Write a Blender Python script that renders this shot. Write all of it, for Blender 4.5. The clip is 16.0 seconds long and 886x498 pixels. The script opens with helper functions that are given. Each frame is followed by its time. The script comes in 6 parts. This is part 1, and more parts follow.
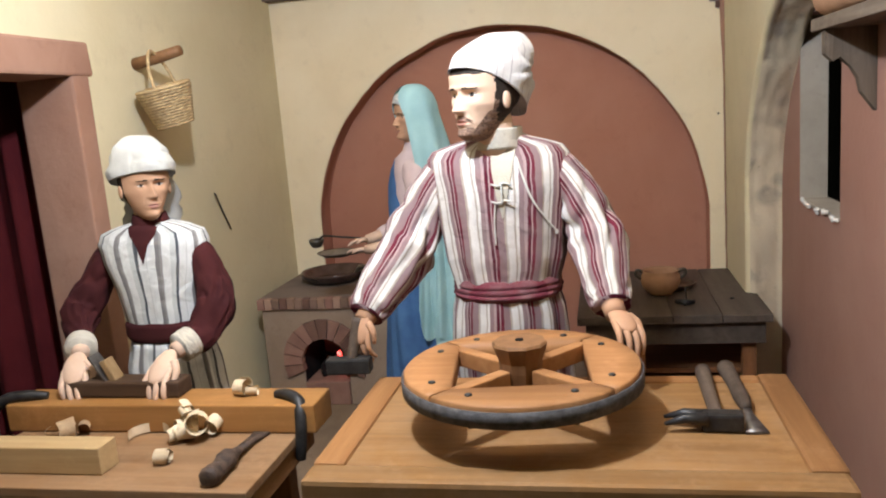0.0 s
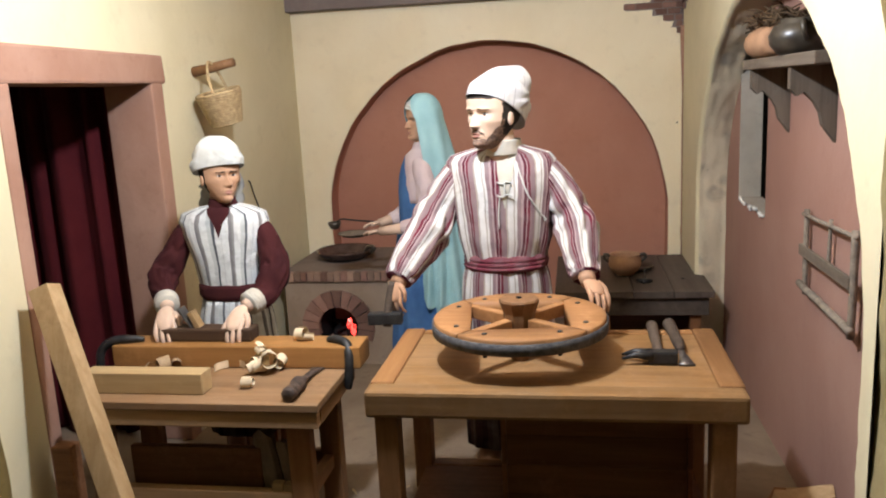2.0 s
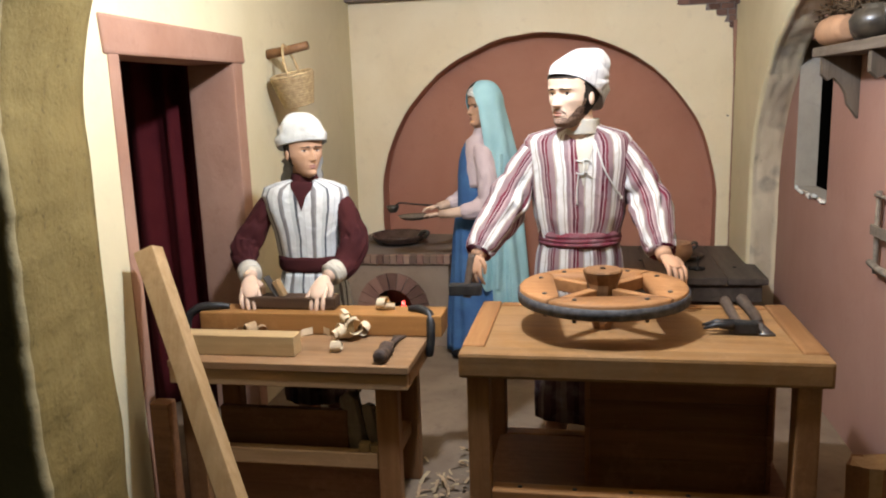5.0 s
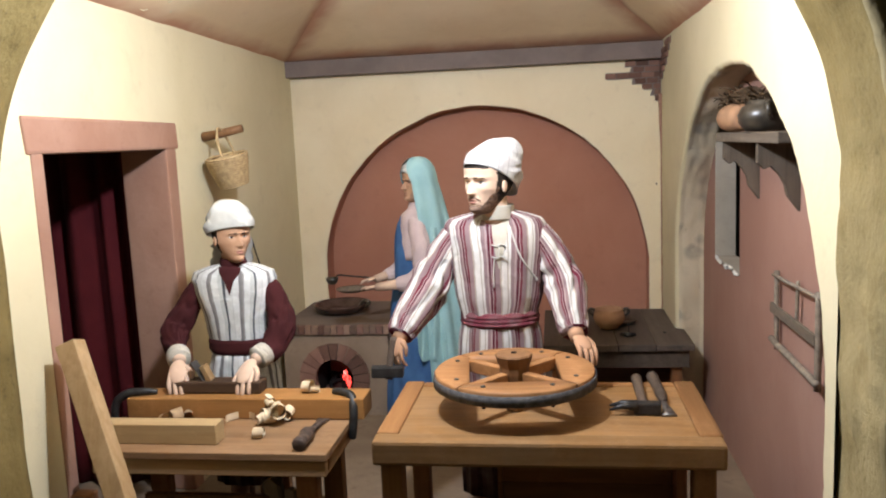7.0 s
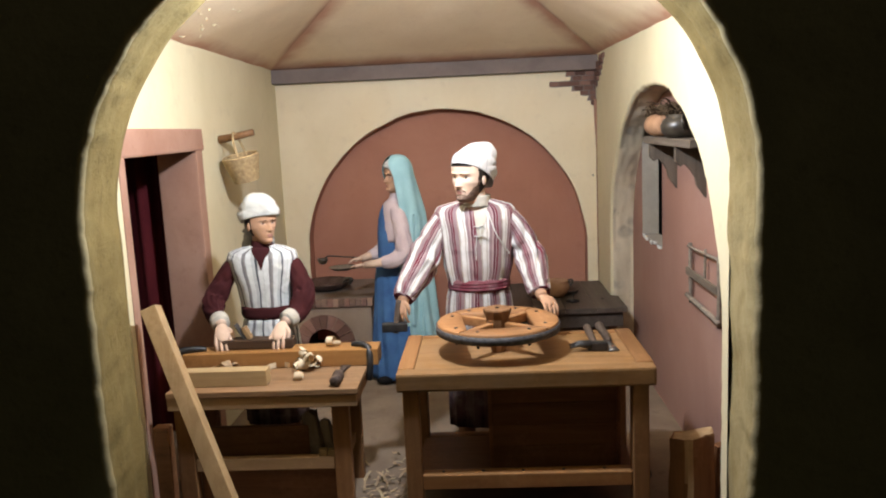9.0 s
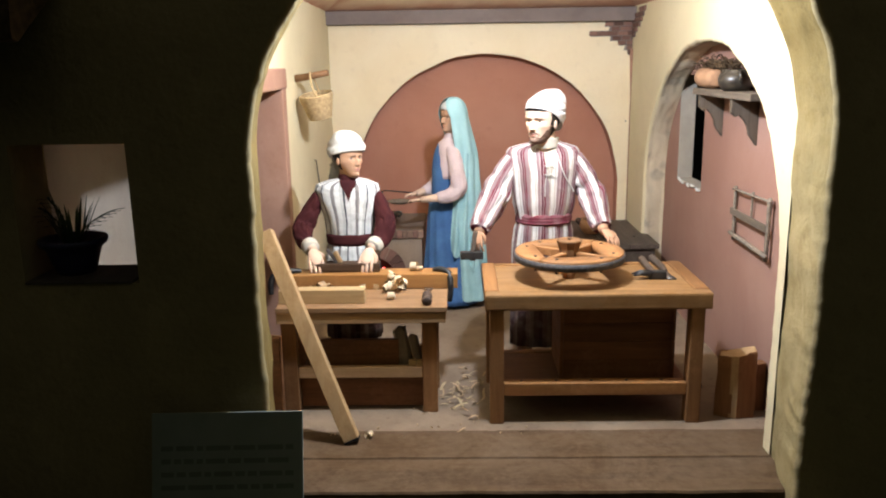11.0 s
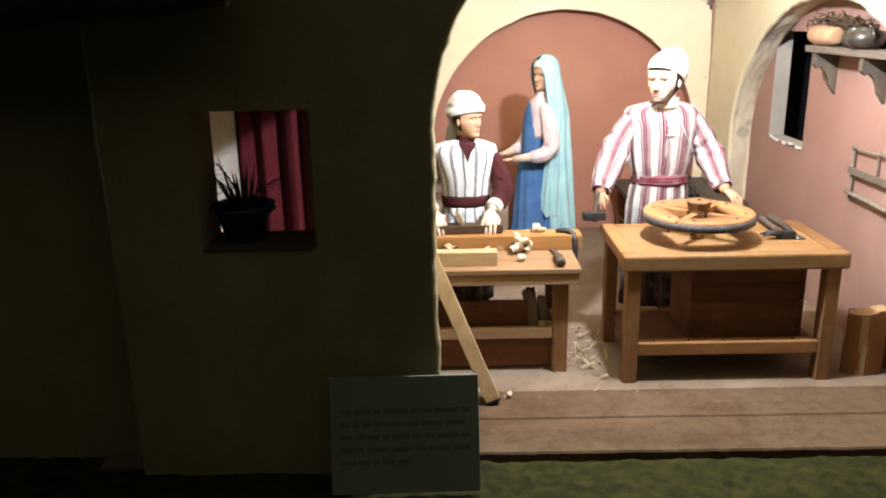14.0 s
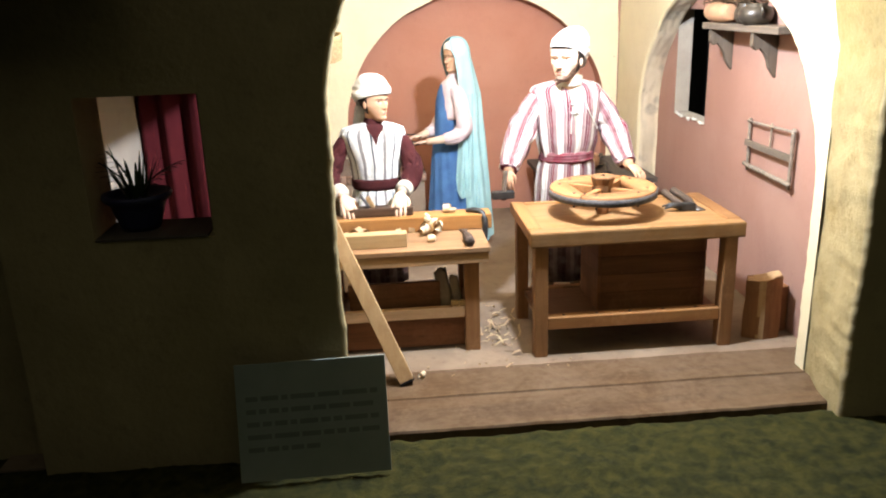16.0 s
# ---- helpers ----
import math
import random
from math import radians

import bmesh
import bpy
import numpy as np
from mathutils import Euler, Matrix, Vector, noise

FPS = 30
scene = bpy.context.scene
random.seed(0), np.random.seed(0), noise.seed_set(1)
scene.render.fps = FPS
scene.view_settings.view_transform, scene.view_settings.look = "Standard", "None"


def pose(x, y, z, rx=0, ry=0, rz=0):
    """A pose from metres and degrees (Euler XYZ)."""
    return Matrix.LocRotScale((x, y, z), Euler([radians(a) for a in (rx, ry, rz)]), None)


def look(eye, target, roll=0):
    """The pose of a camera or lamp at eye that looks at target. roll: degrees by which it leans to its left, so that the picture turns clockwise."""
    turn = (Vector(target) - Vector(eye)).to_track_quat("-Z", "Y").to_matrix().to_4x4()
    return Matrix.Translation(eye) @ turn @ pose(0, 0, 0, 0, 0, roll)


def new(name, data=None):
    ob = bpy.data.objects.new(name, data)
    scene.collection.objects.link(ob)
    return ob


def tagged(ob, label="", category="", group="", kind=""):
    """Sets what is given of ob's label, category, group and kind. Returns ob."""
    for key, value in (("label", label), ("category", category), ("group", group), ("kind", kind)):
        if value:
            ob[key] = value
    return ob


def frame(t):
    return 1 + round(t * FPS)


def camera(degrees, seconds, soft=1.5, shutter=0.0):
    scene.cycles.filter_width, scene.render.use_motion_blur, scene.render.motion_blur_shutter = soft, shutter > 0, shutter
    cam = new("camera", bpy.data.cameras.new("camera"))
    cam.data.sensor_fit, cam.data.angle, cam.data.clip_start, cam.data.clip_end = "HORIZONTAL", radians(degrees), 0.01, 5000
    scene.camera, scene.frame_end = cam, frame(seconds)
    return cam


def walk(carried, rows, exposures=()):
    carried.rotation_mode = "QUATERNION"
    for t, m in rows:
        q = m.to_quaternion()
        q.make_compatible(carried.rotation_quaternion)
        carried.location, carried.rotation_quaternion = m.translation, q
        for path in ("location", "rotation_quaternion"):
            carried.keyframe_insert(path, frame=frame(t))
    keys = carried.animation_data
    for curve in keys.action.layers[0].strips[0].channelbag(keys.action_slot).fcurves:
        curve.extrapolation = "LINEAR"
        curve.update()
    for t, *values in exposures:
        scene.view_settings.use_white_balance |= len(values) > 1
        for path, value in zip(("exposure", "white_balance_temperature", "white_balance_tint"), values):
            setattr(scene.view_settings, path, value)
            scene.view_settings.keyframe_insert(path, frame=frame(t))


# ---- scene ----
EXPOSURES = [(0.0, 0.05), (3.0, 0.05), (5.5, 0.12), (6.5, 0.06), (7.5, -0.05), (8.5, -0.03), (11.0, 0.55), (12.0, 0.68), (13.0, 0.84), (14.5, 1.25), (16.0, 1.38)]
cam = camera(58.55, 16.0, soft=2.0)
walk(cam, [
    (0, look((0.3338, -0.7509, 0.7378), (0.0304, 0.6940, 0.4729), -4.479)),
    (0.5, look((0.3313, -0.8564, 0.7531), (0.0568, 0.5953, 0.4937), -4.039)),
    (1, look((0.3435, -0.9870, 0.7779), (0.0944, 0.4668, 0.5051), -3.642)),
    (1.5, look((0.3389, -1.1250, 0.7988), (0.1032, 0.3301, 0.5207), -3.197)),
    (2, look((0.3207, -1.1048, 0.7950), (0.0722, 0.3453, 0.5024), -2.859)),
    (2.5, look((0.3154, -1.1930, 0.7803), (0.0587, 0.2565, 0.4924), -2.721)),
    (3, look((0.2753, -1.1749, 0.7793), (-0.0051, 0.2664, 0.4728), -2.865)),
    (5.5, look((0.1981, -1.2000, 0.7509), (-0.0546, 0.2551, 0.4886), -1.187)),
    (6, look((0.2061, -1.2088, 0.7816), (-0.0121, 0.2646, 0.6047), -1.173)),
    (6.5, look((0.2670, -1.1957, 0.8045), (0.0489, 0.2760, 0.6130), -1.867)),
    (7, look((0.3059, -1.2140, 0.8346), (0.0931, 0.2570, 0.6323), -2.487)),
    (7.5, look((0.3432, -1.2429, 0.8472), (0.1596, 0.2325, 0.6485), -2.884)),
    (8, look((0.3499, -1.3239, 0.8502), (0.2407, 0.1598, 0.6580), -2.840)),
    (8.5, look((0.2809, -1.4987, 0.8654), (0.1955, -0.0149, 0.6626), -2.948)),
    (11, look((-0.0660, -1.8854, 0.9128), (-0.0973, -0.4254, 0.5701), -0.955)),
    (11.5, look((-0.1379, -1.7532, 0.9055), (-0.2725, -0.2960, 0.5759), -1.779)),
    (12, look((-0.1239, -1.6520, 0.9092), (-0.2956, -0.1997, 0.5754), -2.457)),
    (12.5, look((-0.1754, -1.6329, 0.9137), (-0.3763, -0.1859, 0.5731), -2.835)),
    (13, look((-0.2777, -1.7586, 0.9269), (-0.3953, -0.3115, 0.5502), -2.061)),
    (13.5, look((-0.3670, -1.8491, 0.9394), (-0.4492, -0.4060, 0.5385), -1.867)),
    (14, look((-0.4364, -1.8874, 0.9421), (-0.4522, -0.4498, 0.5143), -1.226)),
    (14.5, look((-0.4600, -1.8945, 0.9388), (-0.4389, -0.4650, 0.4846), -0.515)),
    (15, look((-0.4446, -1.8652, 0.9386), (-0.3854, -0.4467, 0.4546), -0.004)),
    (15.5, look((-0.3967, -1.8750, 0.9334), (-0.3169, -0.4616, 0.4375), -0.792)),
    (16, look((-0.3657, -1.8974, 0.9261), (-0.2629, -0.4712, 0.4728), -1.987)),
], exposures=EXPOSURES)


# ---- world, lamps ----
world = bpy.data.worlds.new("world")
scene.world = world
world.use_nodes = True
world.node_tree.nodes["Background"].inputs[0].default_value = (1.0, 0.97, 0.74, 1)
world.node_tree.nodes["Background"].inputs[1].default_value = 0.056


def lamp(name, kind, at, power, colour, size):
    data = bpy.data.lights.new(name, kind)
    data.energy, data.color = power, colour
    if kind == "AREA":
        data.shape, data.size = "DISK", size
    else:
        data.shadow_soft_size = size
    ob = new(name, data)
    ob.location = at
    return ob


lamp("workshop_lamp", "POINT", (0.045, -0.10, 1.20), 47, (0.750, 0.834, 1.0), 0.03)

# ---- materials ----
def material(name, rough=0.7, metal=0.0):
    m = bpy.data.materials.new(name)
    m.use_nodes = True
    b = m.node_tree.nodes["Principled BSDF"]
    b.inputs["Roughness"].default_value, b.inputs["Metallic"].default_value = rough, metal
    b.inputs["Specular IOR Level"].default_value = 0.5 if rough < 0.5 or metal else 0.18
    return m, m.node_tree, b


def node(tree, kind, **values):
    n = tree.nodes.new(kind)
    for k, v in values.items():
        n.inputs[k].default_value = v
    return n


def ramp(tree, stops, source, constant=False):
    r = tree.nodes.new("ShaderNodeValToRGB")
    r.color_ramp.interpolation = "CONSTANT" if constant else "LINEAR"
    e = r.color_ramp.elements
    e[0].position, e[0].color = stops[0][0], (*stops[0][1], 1)
    e[1].position, e[1].color = stops[1][0], (*stops[1][1], 1)
    for p, c in stops[2:]:
        e.new(p).color = (*c, 1)
    tree.links.new(source, r.inputs[0])
    return r.outputs[0]


def mix(tree, a, b, fac, mode="MIX"):
    m = tree.nodes.new("ShaderNodeMix")
    m.data_type, m.blend_type = "RGBA", mode
    for value, socket in ((fac, m.inputs[0]), (a, m.inputs[6]), (b, m.inputs[7])):
        if isinstance(value, (int, float)):
            socket.default_value = value
        elif isinstance(value, tuple):
            socket.default_value = (*value, 1)
        else:
            tree.links.new(value, socket)
    return m.outputs[2]


def coords(tree, scale=(1, 1, 1), kind="Object"):
    c, m = tree.nodes.new("ShaderNodeTexCoord"), tree.nodes.new("ShaderNodeMapping")
    m.inputs["Scale"].default_value = scale
    tree.links.new(c.outputs[kind], m.inputs[0])
    return m.outputs[0]


def noise_of(tree, where, scale, detail=5, rough=0.55, distort=0.0):
    n = node(tree, "ShaderNodeTexNoise", Scale=scale, Detail=detail, Roughness=rough, Distortion=distort)
    tree.links.new(where, n.inputs["Vector"])
    return n.outputs["Fac"]


def bump(tree, shader, height, strength, distance=0.003):
    b = node(tree, "ShaderNodeBump", Strength=strength, Distance=distance)
    tree.links.new(height, b.inputs["Height"])
    tree.links.new(b.outputs[0], shader.inputs["Normal"])


def plaster(name, base, other, stain, rough=0.85, depth=0.4, patch=3.0, fine=60.0, stained=0.45, vary=0.0):
    """Painted plaster: broad tone changes, brushy stains and a fine uneven skin."""
    m, t, b = material(name, rough)
    w = coords(t)
    tone = ramp(t, [(0.35, base), (0.68, other)], noise_of(t, w, patch, 6, 0.6, 0.4))
    spots = ramp(t, [(0.56, (0, 0, 0)), (0.74, (1, 1, 1))], noise_of(t, w, patch * 5.3, 8, 0.7))
    m2 = t.nodes.new("ShaderNodeMath")
    m2.operation = "MULTIPLY"
    m2.inputs[1].default_value = stained
    t.links.new(spots, m2.inputs[0])
    out = mix(t, tone, stain, m2.outputs[0])
    if vary:
        info, val, hsv = t.nodes.new("ShaderNodeObjectInfo"), node(t, "ShaderNodeMapRange"), node(t, "ShaderNodeHueSaturation")
        val.inputs[3].default_value, val.inputs[4].default_value = 1 - vary, 1 + vary * 0.6
        t.links.new(info.outputs["Random"], val.inputs[0])
        t.links.new(val.outputs[0], hsv.inputs["Value"])
        t.links.new(out, hsv.inputs["Color"])
        out = hsv.outputs[0]
    t.links.new(out, b.inputs["Base Color"])
    h = mix(t, noise_of(t, w, fine, 6, 0.6), noise_of(t, w, 9, 3), 0.6)
    bump(t, b, h, depth, 0.006)
    return m


def wood(name, light, dark, axis="x", rough=0.55, grain=70.0, knots=0.0, depth=0.25, dust=0.0):
    """Wood with long streaks along one axis, broad shade changes and a tone of its own for each piece."""
    m, t, b = material(name, rough)
    s = [1.0, 1.0, 1.0]
    s["xyz".index(axis)] = 0.07
    w = coords(t, s)
    info = t.nodes.new("ShaderNodeObjectInfo")
    shift = node(t, "ShaderNodeVectorMath")
    shift.operation = "ADD"
    mul = t.nodes.new("ShaderNodeMath")
    mul.operation, mul.inputs[1].default_value = "MULTIPLY", 7.0
    t.links.new(info.outputs["Random"], mul.inputs[0])
    t.links.new(w, shift.inputs[0])
    t.links.new(mul.outputs[0], shift.inputs[1])
    w = shift.outputs[0]
    fine = noise_of(t, w, grain, 6, 0.65, 0.6)
    c = ramp(t, [(0.3, dark), (0.62, light)], fine)
    broad = noise_of(t, w, grain * 0.12, 4, 0.6, 1.2)
    c = mix(t, c, tuple(v * 0.62 for v in dark), ramp(t, [(0.5, (0, 0, 0)), (0.8, (0.75, 0.75, 0.75))], broad))
    dirt = noise_of(t, coords(t), 14, 7, 0.7)
    c = mix(t, c, tuple(v * 0.45 for v in dark), ramp(t, [(0.6, (0, 0, 0)), (0.8, (0.5, 0.5, 0.5))], dirt))
    if knots:
        v = node(t, "ShaderNodeTexVoronoi", Scale=knots)
        k = [1.0, 1.0, 1.0]
        k["xyz".index(axis)] = 0.45
        t.links.new(coords(t, k), v.inputs["Vector"])
        c = mix(t, c, tuple(q * 0.30 for q in dark), ramp(t, [(0.05, (0.85, 0.85, 0.85)), (0.13, (0, 0, 0))], v.outputs["Distance"]))
    # pale rubbed patches and fine scratches across the grain
    rub = mix(t, noise_of(t, coords(t), 7, 6, 0.65, 0.5), noise_of(t, coords(t), 70, 5, 0.7), 0.4)
    c = mix(t, c, tuple(min(1.0, q * 1.35 + 0.03) for q in light), ramp(t, [(0.52, (0, 0, 0)), (0.72, (0.55, 0.55, 0.55))], rub))
    if dust:
        d = mix(t, noise_of(t, coords(t), 5, 6, 0.7, 0.8), noise_of(t, coords(t), 38, 6, 0.7), 0.35)
        c = mix(t, c, (0.33, 0.26, 0.18), ramp(t, [(0.40, (0, 0, 0)), (0.66, (dust, dust, dust))], d))
    hsv = node(t, "ShaderNodeHueSaturation")
    val = node(t, "ShaderNodeMapRange")
    val.inputs[3].default_value, val.inputs[4].default_value = 0.86, 1.14
    t.links.new(info.outputs["Random"], val.inputs[0])
    t.links.new(val.outputs[0], hsv.inputs["Value"])
    t.links.new(c, hsv.inputs["Color"])
    t.links.new(hsv.outputs[0], b.inputs["Base Color"])
    bump(t, b, fine, depth, 0.002)
    return m


def cloth(name, colour, other, weave=900.0, rough=0.9, depth=0.25):
    m, t, b = material(name, rough)
    w = coords(t)
    c = ramp(t, [(0.35, other), (0.65, colour)], noise_of(t, w, 16, 5))
    t.links.new(c, b.inputs["Base Color"])
    h = mix(t, noise_of(t, w, weave, 2), noise_of(t, w, 28, 4, 0.5, 0.8), 0.7)
    bump(t, b, h, depth, 0.006)
    b.inputs["Specular IOR Level"].default_value = 0.2
    return m


def striped(name, period, stops):
    """Woven stripes that run along the garment, by the arc length round it."""
    m, t, b = material(name, 0.85)
    uv = coords(t, (1 / period, 1 / period, 1), "UV")
    sep = t.nodes.new("ShaderNodeSeparateXYZ")
    t.links.new(uv, sep.inputs[0])
    wob = t.nodes.new("ShaderNodeMath")
    wob.operation = "MULTIPLY_ADD"
    wob.inputs[1].default_value = 0.16
    t.links.new(noise_of(t, coords(t), 22, 3), wob.inputs[0])
    t.links.new(sep.outputs[0], wob.inputs[2])
    fr = t.nodes.new("ShaderNodeMath")
    fr.operation = "FRACT"
    t.links.new(wob.outputs[0], fr.inputs[0])
    c = ramp(t, stops, fr.outputs[0], True)
    c = mix(t, c, (0.3, 0.27, 0.25), ramp(t, [(0.45, (0, 0, 0)), (0.8, (0.4, 0.4, 0.4))], noise_of(t, coords(t), 30, 5)))
    t.links.new(c, b.inputs["Base Color"])
    h = mix(t, noise_of(t, coords(t), 800, 2), noise_of(t, coords(t), 30, 4, 0.5, 1.0), 0.75)
    bump(t, b, h, 0.8, 0.010)
    return m


def plain(name, colour, other, scale=40.0, rough=0.6, metal=0.0, depth=0.2):
    m, t, b = material(name, rough, metal)
    n = noise_of(t, coords(t), scale, 6, 0.6)
    t.links.new(ramp(t, [(0.35, other), (0.65, colour)], n), b.inputs["Base Color"])
    bump(t, b, n, depth, 0.003)
    return m


CREAM = plaster("cream_plaster", (0.615, 0.540, 0.345), (0.680, 0.605, 0.405), (0.520, 0.448, 0.292))
CREAM_BACK = plaster("ochre_cream_plaster", (0.770, 0.655, 0.447), (0.853, 0.749, 0.541), (0.645, 0.541, 0.374))
PINK = plaster("brick_pink_plaster", (0.402, 0.175, 0.114), (0.472, 0.235, 0.161), (0.342, 0.143, 0.097), patch=2.2)
ROSE = plaster("rose_plaster", (0.312, 0.170, 0.127), (0.366, 0.218, 0.167), (0.272, 0.146, 0.114), patch=2.6)
TRIM = plaster("painted_pink_trim", (0.325, 0.175, 0.118), (0.400, 0.235, 0.165), (0.250, 0.125, 0.085), patch=6)
SIDE_WALL = plaster("side_room_plaster", (0.352, 0.299, 0.238), (0.414, 0.361, 0.290), (0.282, 0.238, 0.185))
STONE = plaster("grey_painted_stone", (0.36, 0.32, 0.26), (0.45, 0.40, 0.33), (0.27, 0.24, 0.20), patch=9, depth=0.7, stained=0.7)
def smeared_stones(name, cream, grey):
    """Cream plaster with grey stones brushed on in blocks of uneven length."""
    m, t, b = material(name, 0.88)
    w = coords(t)
    blocks = node(t, "ShaderNodeTexVoronoi", Scale=15.0)
    t.links.new(coords(t, (1, 0.8, 1.1)), blocks.inputs["Vector"])
    on = ramp(t, [(0.38, (0, 0, 0)), (0.55, (1, 1, 1))], blocks.outputs["Color"])
    gaps = ramp(t, [(0.30, (1, 1, 1)), (0.50, (0, 0, 0))], blocks.outputs["Distance"])
    brush = ramp(t, [(0.36, (0, 0, 0)), (0.60, (0.85, 0.85, 0.85))], noise_of(t, w, 17, 6, 0.65, 0.6))
    c = mix(t, cream, grey, mix(t, mix(t, on, gaps, 1.0, "MULTIPLY"), brush, 1.0, "MULTIPLY"))
    c = mix(t, c, tuple(v * 0.6 for v in grey), ramp(t, [(0.60, (0, 0, 0)), (0.75, (0.5, 0.5, 0.5))], noise_of(t, w, 40, 6, 0.7)))
    t.links.new(c, b.inputs["Base Color"])
    bump(t, b, mix(t, noise_of(t, w, 70, 6, 0.6), noise_of(t, w, 12, 3), 0.6), 0.5, 0.006)
    return m


NICHE_STONE = smeared_stones("smeared_grey_stones", (0.58, 0.50, 0.36), (0.33, 0.29, 0.23))
OUTER = plaster("outer_rough_plaster", (0.302, 0.240, 0.122), (0.389, 0.310, 0.162), (0.205, 0.160, 0.090), depth=0.9, patch=5, stained=0.6)
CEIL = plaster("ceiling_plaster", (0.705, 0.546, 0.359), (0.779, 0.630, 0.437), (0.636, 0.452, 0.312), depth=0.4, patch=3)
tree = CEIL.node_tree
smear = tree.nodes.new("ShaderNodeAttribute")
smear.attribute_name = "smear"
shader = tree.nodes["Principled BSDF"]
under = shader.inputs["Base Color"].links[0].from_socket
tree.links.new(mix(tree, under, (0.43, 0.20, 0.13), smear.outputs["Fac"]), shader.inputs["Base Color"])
BEAM = plaster("grey_brown_painted_beam", (0.187, 0.148, 0.131), (0.243, 0.195, 0.173), (0.140, 0.112, 0.098), patch=8)
FLOOR = plaster("dusty_floor", (0.165, 0.116, 0.076), (0.245, 0.182, 0.124), (0.100, 0.066, 0.042), patch=5, rough=0.9, depth=0.6, stained=0.7)
BOARD = wood("painted_floor_board", (0.086, 0.050, 0.023), (0.064, 0.035, 0.016), "x", 0.85, 40, dust=0.20)
DARK_WALL = plain("hall_paint", (0.049, 0.049, 0.042), (0.035, 0.035, 0.031), 6, 0.9)
# soot and char, and the plain black of unlit openings
BLACK = plain("sooty_and_unlit_black", (0.012, 0.010, 0.009), (0.006, 0.005, 0.005), 40, 0.95)
PINE_X = wood("pine_along_x", (0.293, 0.142, 0.052), (0.200, 0.088, 0.030), "x", 0.5, 55, 5.0)
PINE_Y = wood("pine_along_y", (0.304, 0.152, 0.059), (0.214, 0.096, 0.035), "y", 0.5, 55)
PINE_Z = wood("pine_along_z", (0.271, 0.137, 0.057), (0.190, 0.088, 0.034), "z", 0.55, 55)
# pine made paler for front faces, in place of light the lamp barely gives
APRON_X = wood("brightened_pine_front", (0.425, 0.270, 0.143), (0.322, 0.192, 0.096), "x", 0.6, 45, 6.0)
PALE_X = wood("pale_pine_along_x", (0.414, 0.293, 0.148), (0.334, 0.220, 0.104), "x", 0.55, 50)
PALE_Z = wood("pale_pine_along_z", (0.383, 0.256, 0.131), (0.300, 0.181, 0.081), "z", 0.55, 50, 9.0)
ORANGE_X = wood("orange_pine_along_x", (0.394, 0.192, 0.060), (0.296, 0.134, 0.037), "x", 0.45, 55)
WORN_X = wood("worn_bench_top", (0.307, 0.173, 0.082), (0.226, 0.120, 0.054), "x", 0.65, 60, dust=0.25)
PANEL_X = wood("worn_table_panel", (0.262, 0.138, 0.050), (0.190, 0.094, 0.032), "x", 0.6, 60, dust=0.22)
BROWN_X = wood("brown_wood_along_x", (0.172, 0.077, 0.033), (0.108, 0.046, 0.019), "x", 0.6, 60)
BROWN_Z = wood("brown_wood_along_z", (0.230, 0.104, 0.044), (0.140, 0.059, 0.024), "z", 0.6, 60)
# the side table's dark stain; on the outer sill it stands for shade
SHADE_WOOD = wood("stained_and_shaded_wood", (0.098, 0.078, 0.062), (0.062, 0.048, 0.038), "y", 0.55, 50)
GREY_WOOD = wood("weathered_grey_wood", (0.150, 0.118, 0.086), (0.084, 0.064, 0.047), "y", 0.8, 60)
GREY_WOOD_Z = wood("weathered_grey_wood_upright", (0.158, 0.122, 0.088), (0.088, 0.067, 0.048), "z", 0.8, 60)
SCRAP = wood("rough_pale_scrap", (0.250, 0.200, 0.142), (0.150, 0.118, 0.083), "z", 0.85, 45)
HANDLE = wood("old_tool_handle", (0.099, 0.071, 0.052), (0.058, 0.041, 0.030), "y", 0.6, 80)
WHEEL_WOOD = wood("wheel_wood", (0.358, 0.176, 0.072), (0.261, 0.119, 0.044), "x", 0.5, 60)
HUB_WOOD = wood("hub_wood", (0.250, 0.128, 0.058), (0.165, 0.082, 0.036), "z", 0.55, 60)
IRON = plain("dark_iron", (0.054, 0.052, 0.051), (0.029, 0.028, 0.027), 60, 0.5, 0.6)
TYRE = plain("flaking_tyre_iron", (0.106, 0.100, 0.098), (0.045, 0.041, 0.040), 90, 0.72, 0.25, 0.5)
BLADE = plain("worn_steel", (0.195, 0.181, 0.167), (0.106, 0.095, 0.085), 60, 0.45, 0.7)
RUSTY = plain("rusty_brown_iron", (0.105, 0.066, 0.045), (0.040, 0.026, 0.020), 90, 0.7, 0.2, 0.6)
SHAVING_BROWN = wood("brown_curled_shaving", (0.40, 0.28, 0.16), (0.28, 0.18, 0.10), "x", 0.7, 90)
SHAVING_TAN = wood("trodden_shaving", (0.42, 0.32, 0.18), (0.30, 0.21, 0.11), "x", 0.7, 90)
SHAVING = wood("curled_shaving", (0.669, 0.550, 0.375), (0.549, 0.423, 0.269), "x", 0.6, 90)
CLAY = plain("terracotta", (0.450, 0.262, 0.150), (0.360, 0.200, 0.112), 30, 0.8)
DARK_CLAY = plain("smoked_clay", (0.064, 0.052, 0.036), (0.028, 0.022, 0.016), 24, 0.34, depth=0.4)
GLAZE = plain("brown_glazed_clay", (0.088, 0.053, 0.041), (0.053, 0.030, 0.023), 30, 0.25)
BRICK = plaster("oven_brick", (0.200, 0.105, 0.078), (0.262, 0.148, 0.110), (0.120, 0.064, 0.050), patch=14, depth=0.6, vary=0.45)
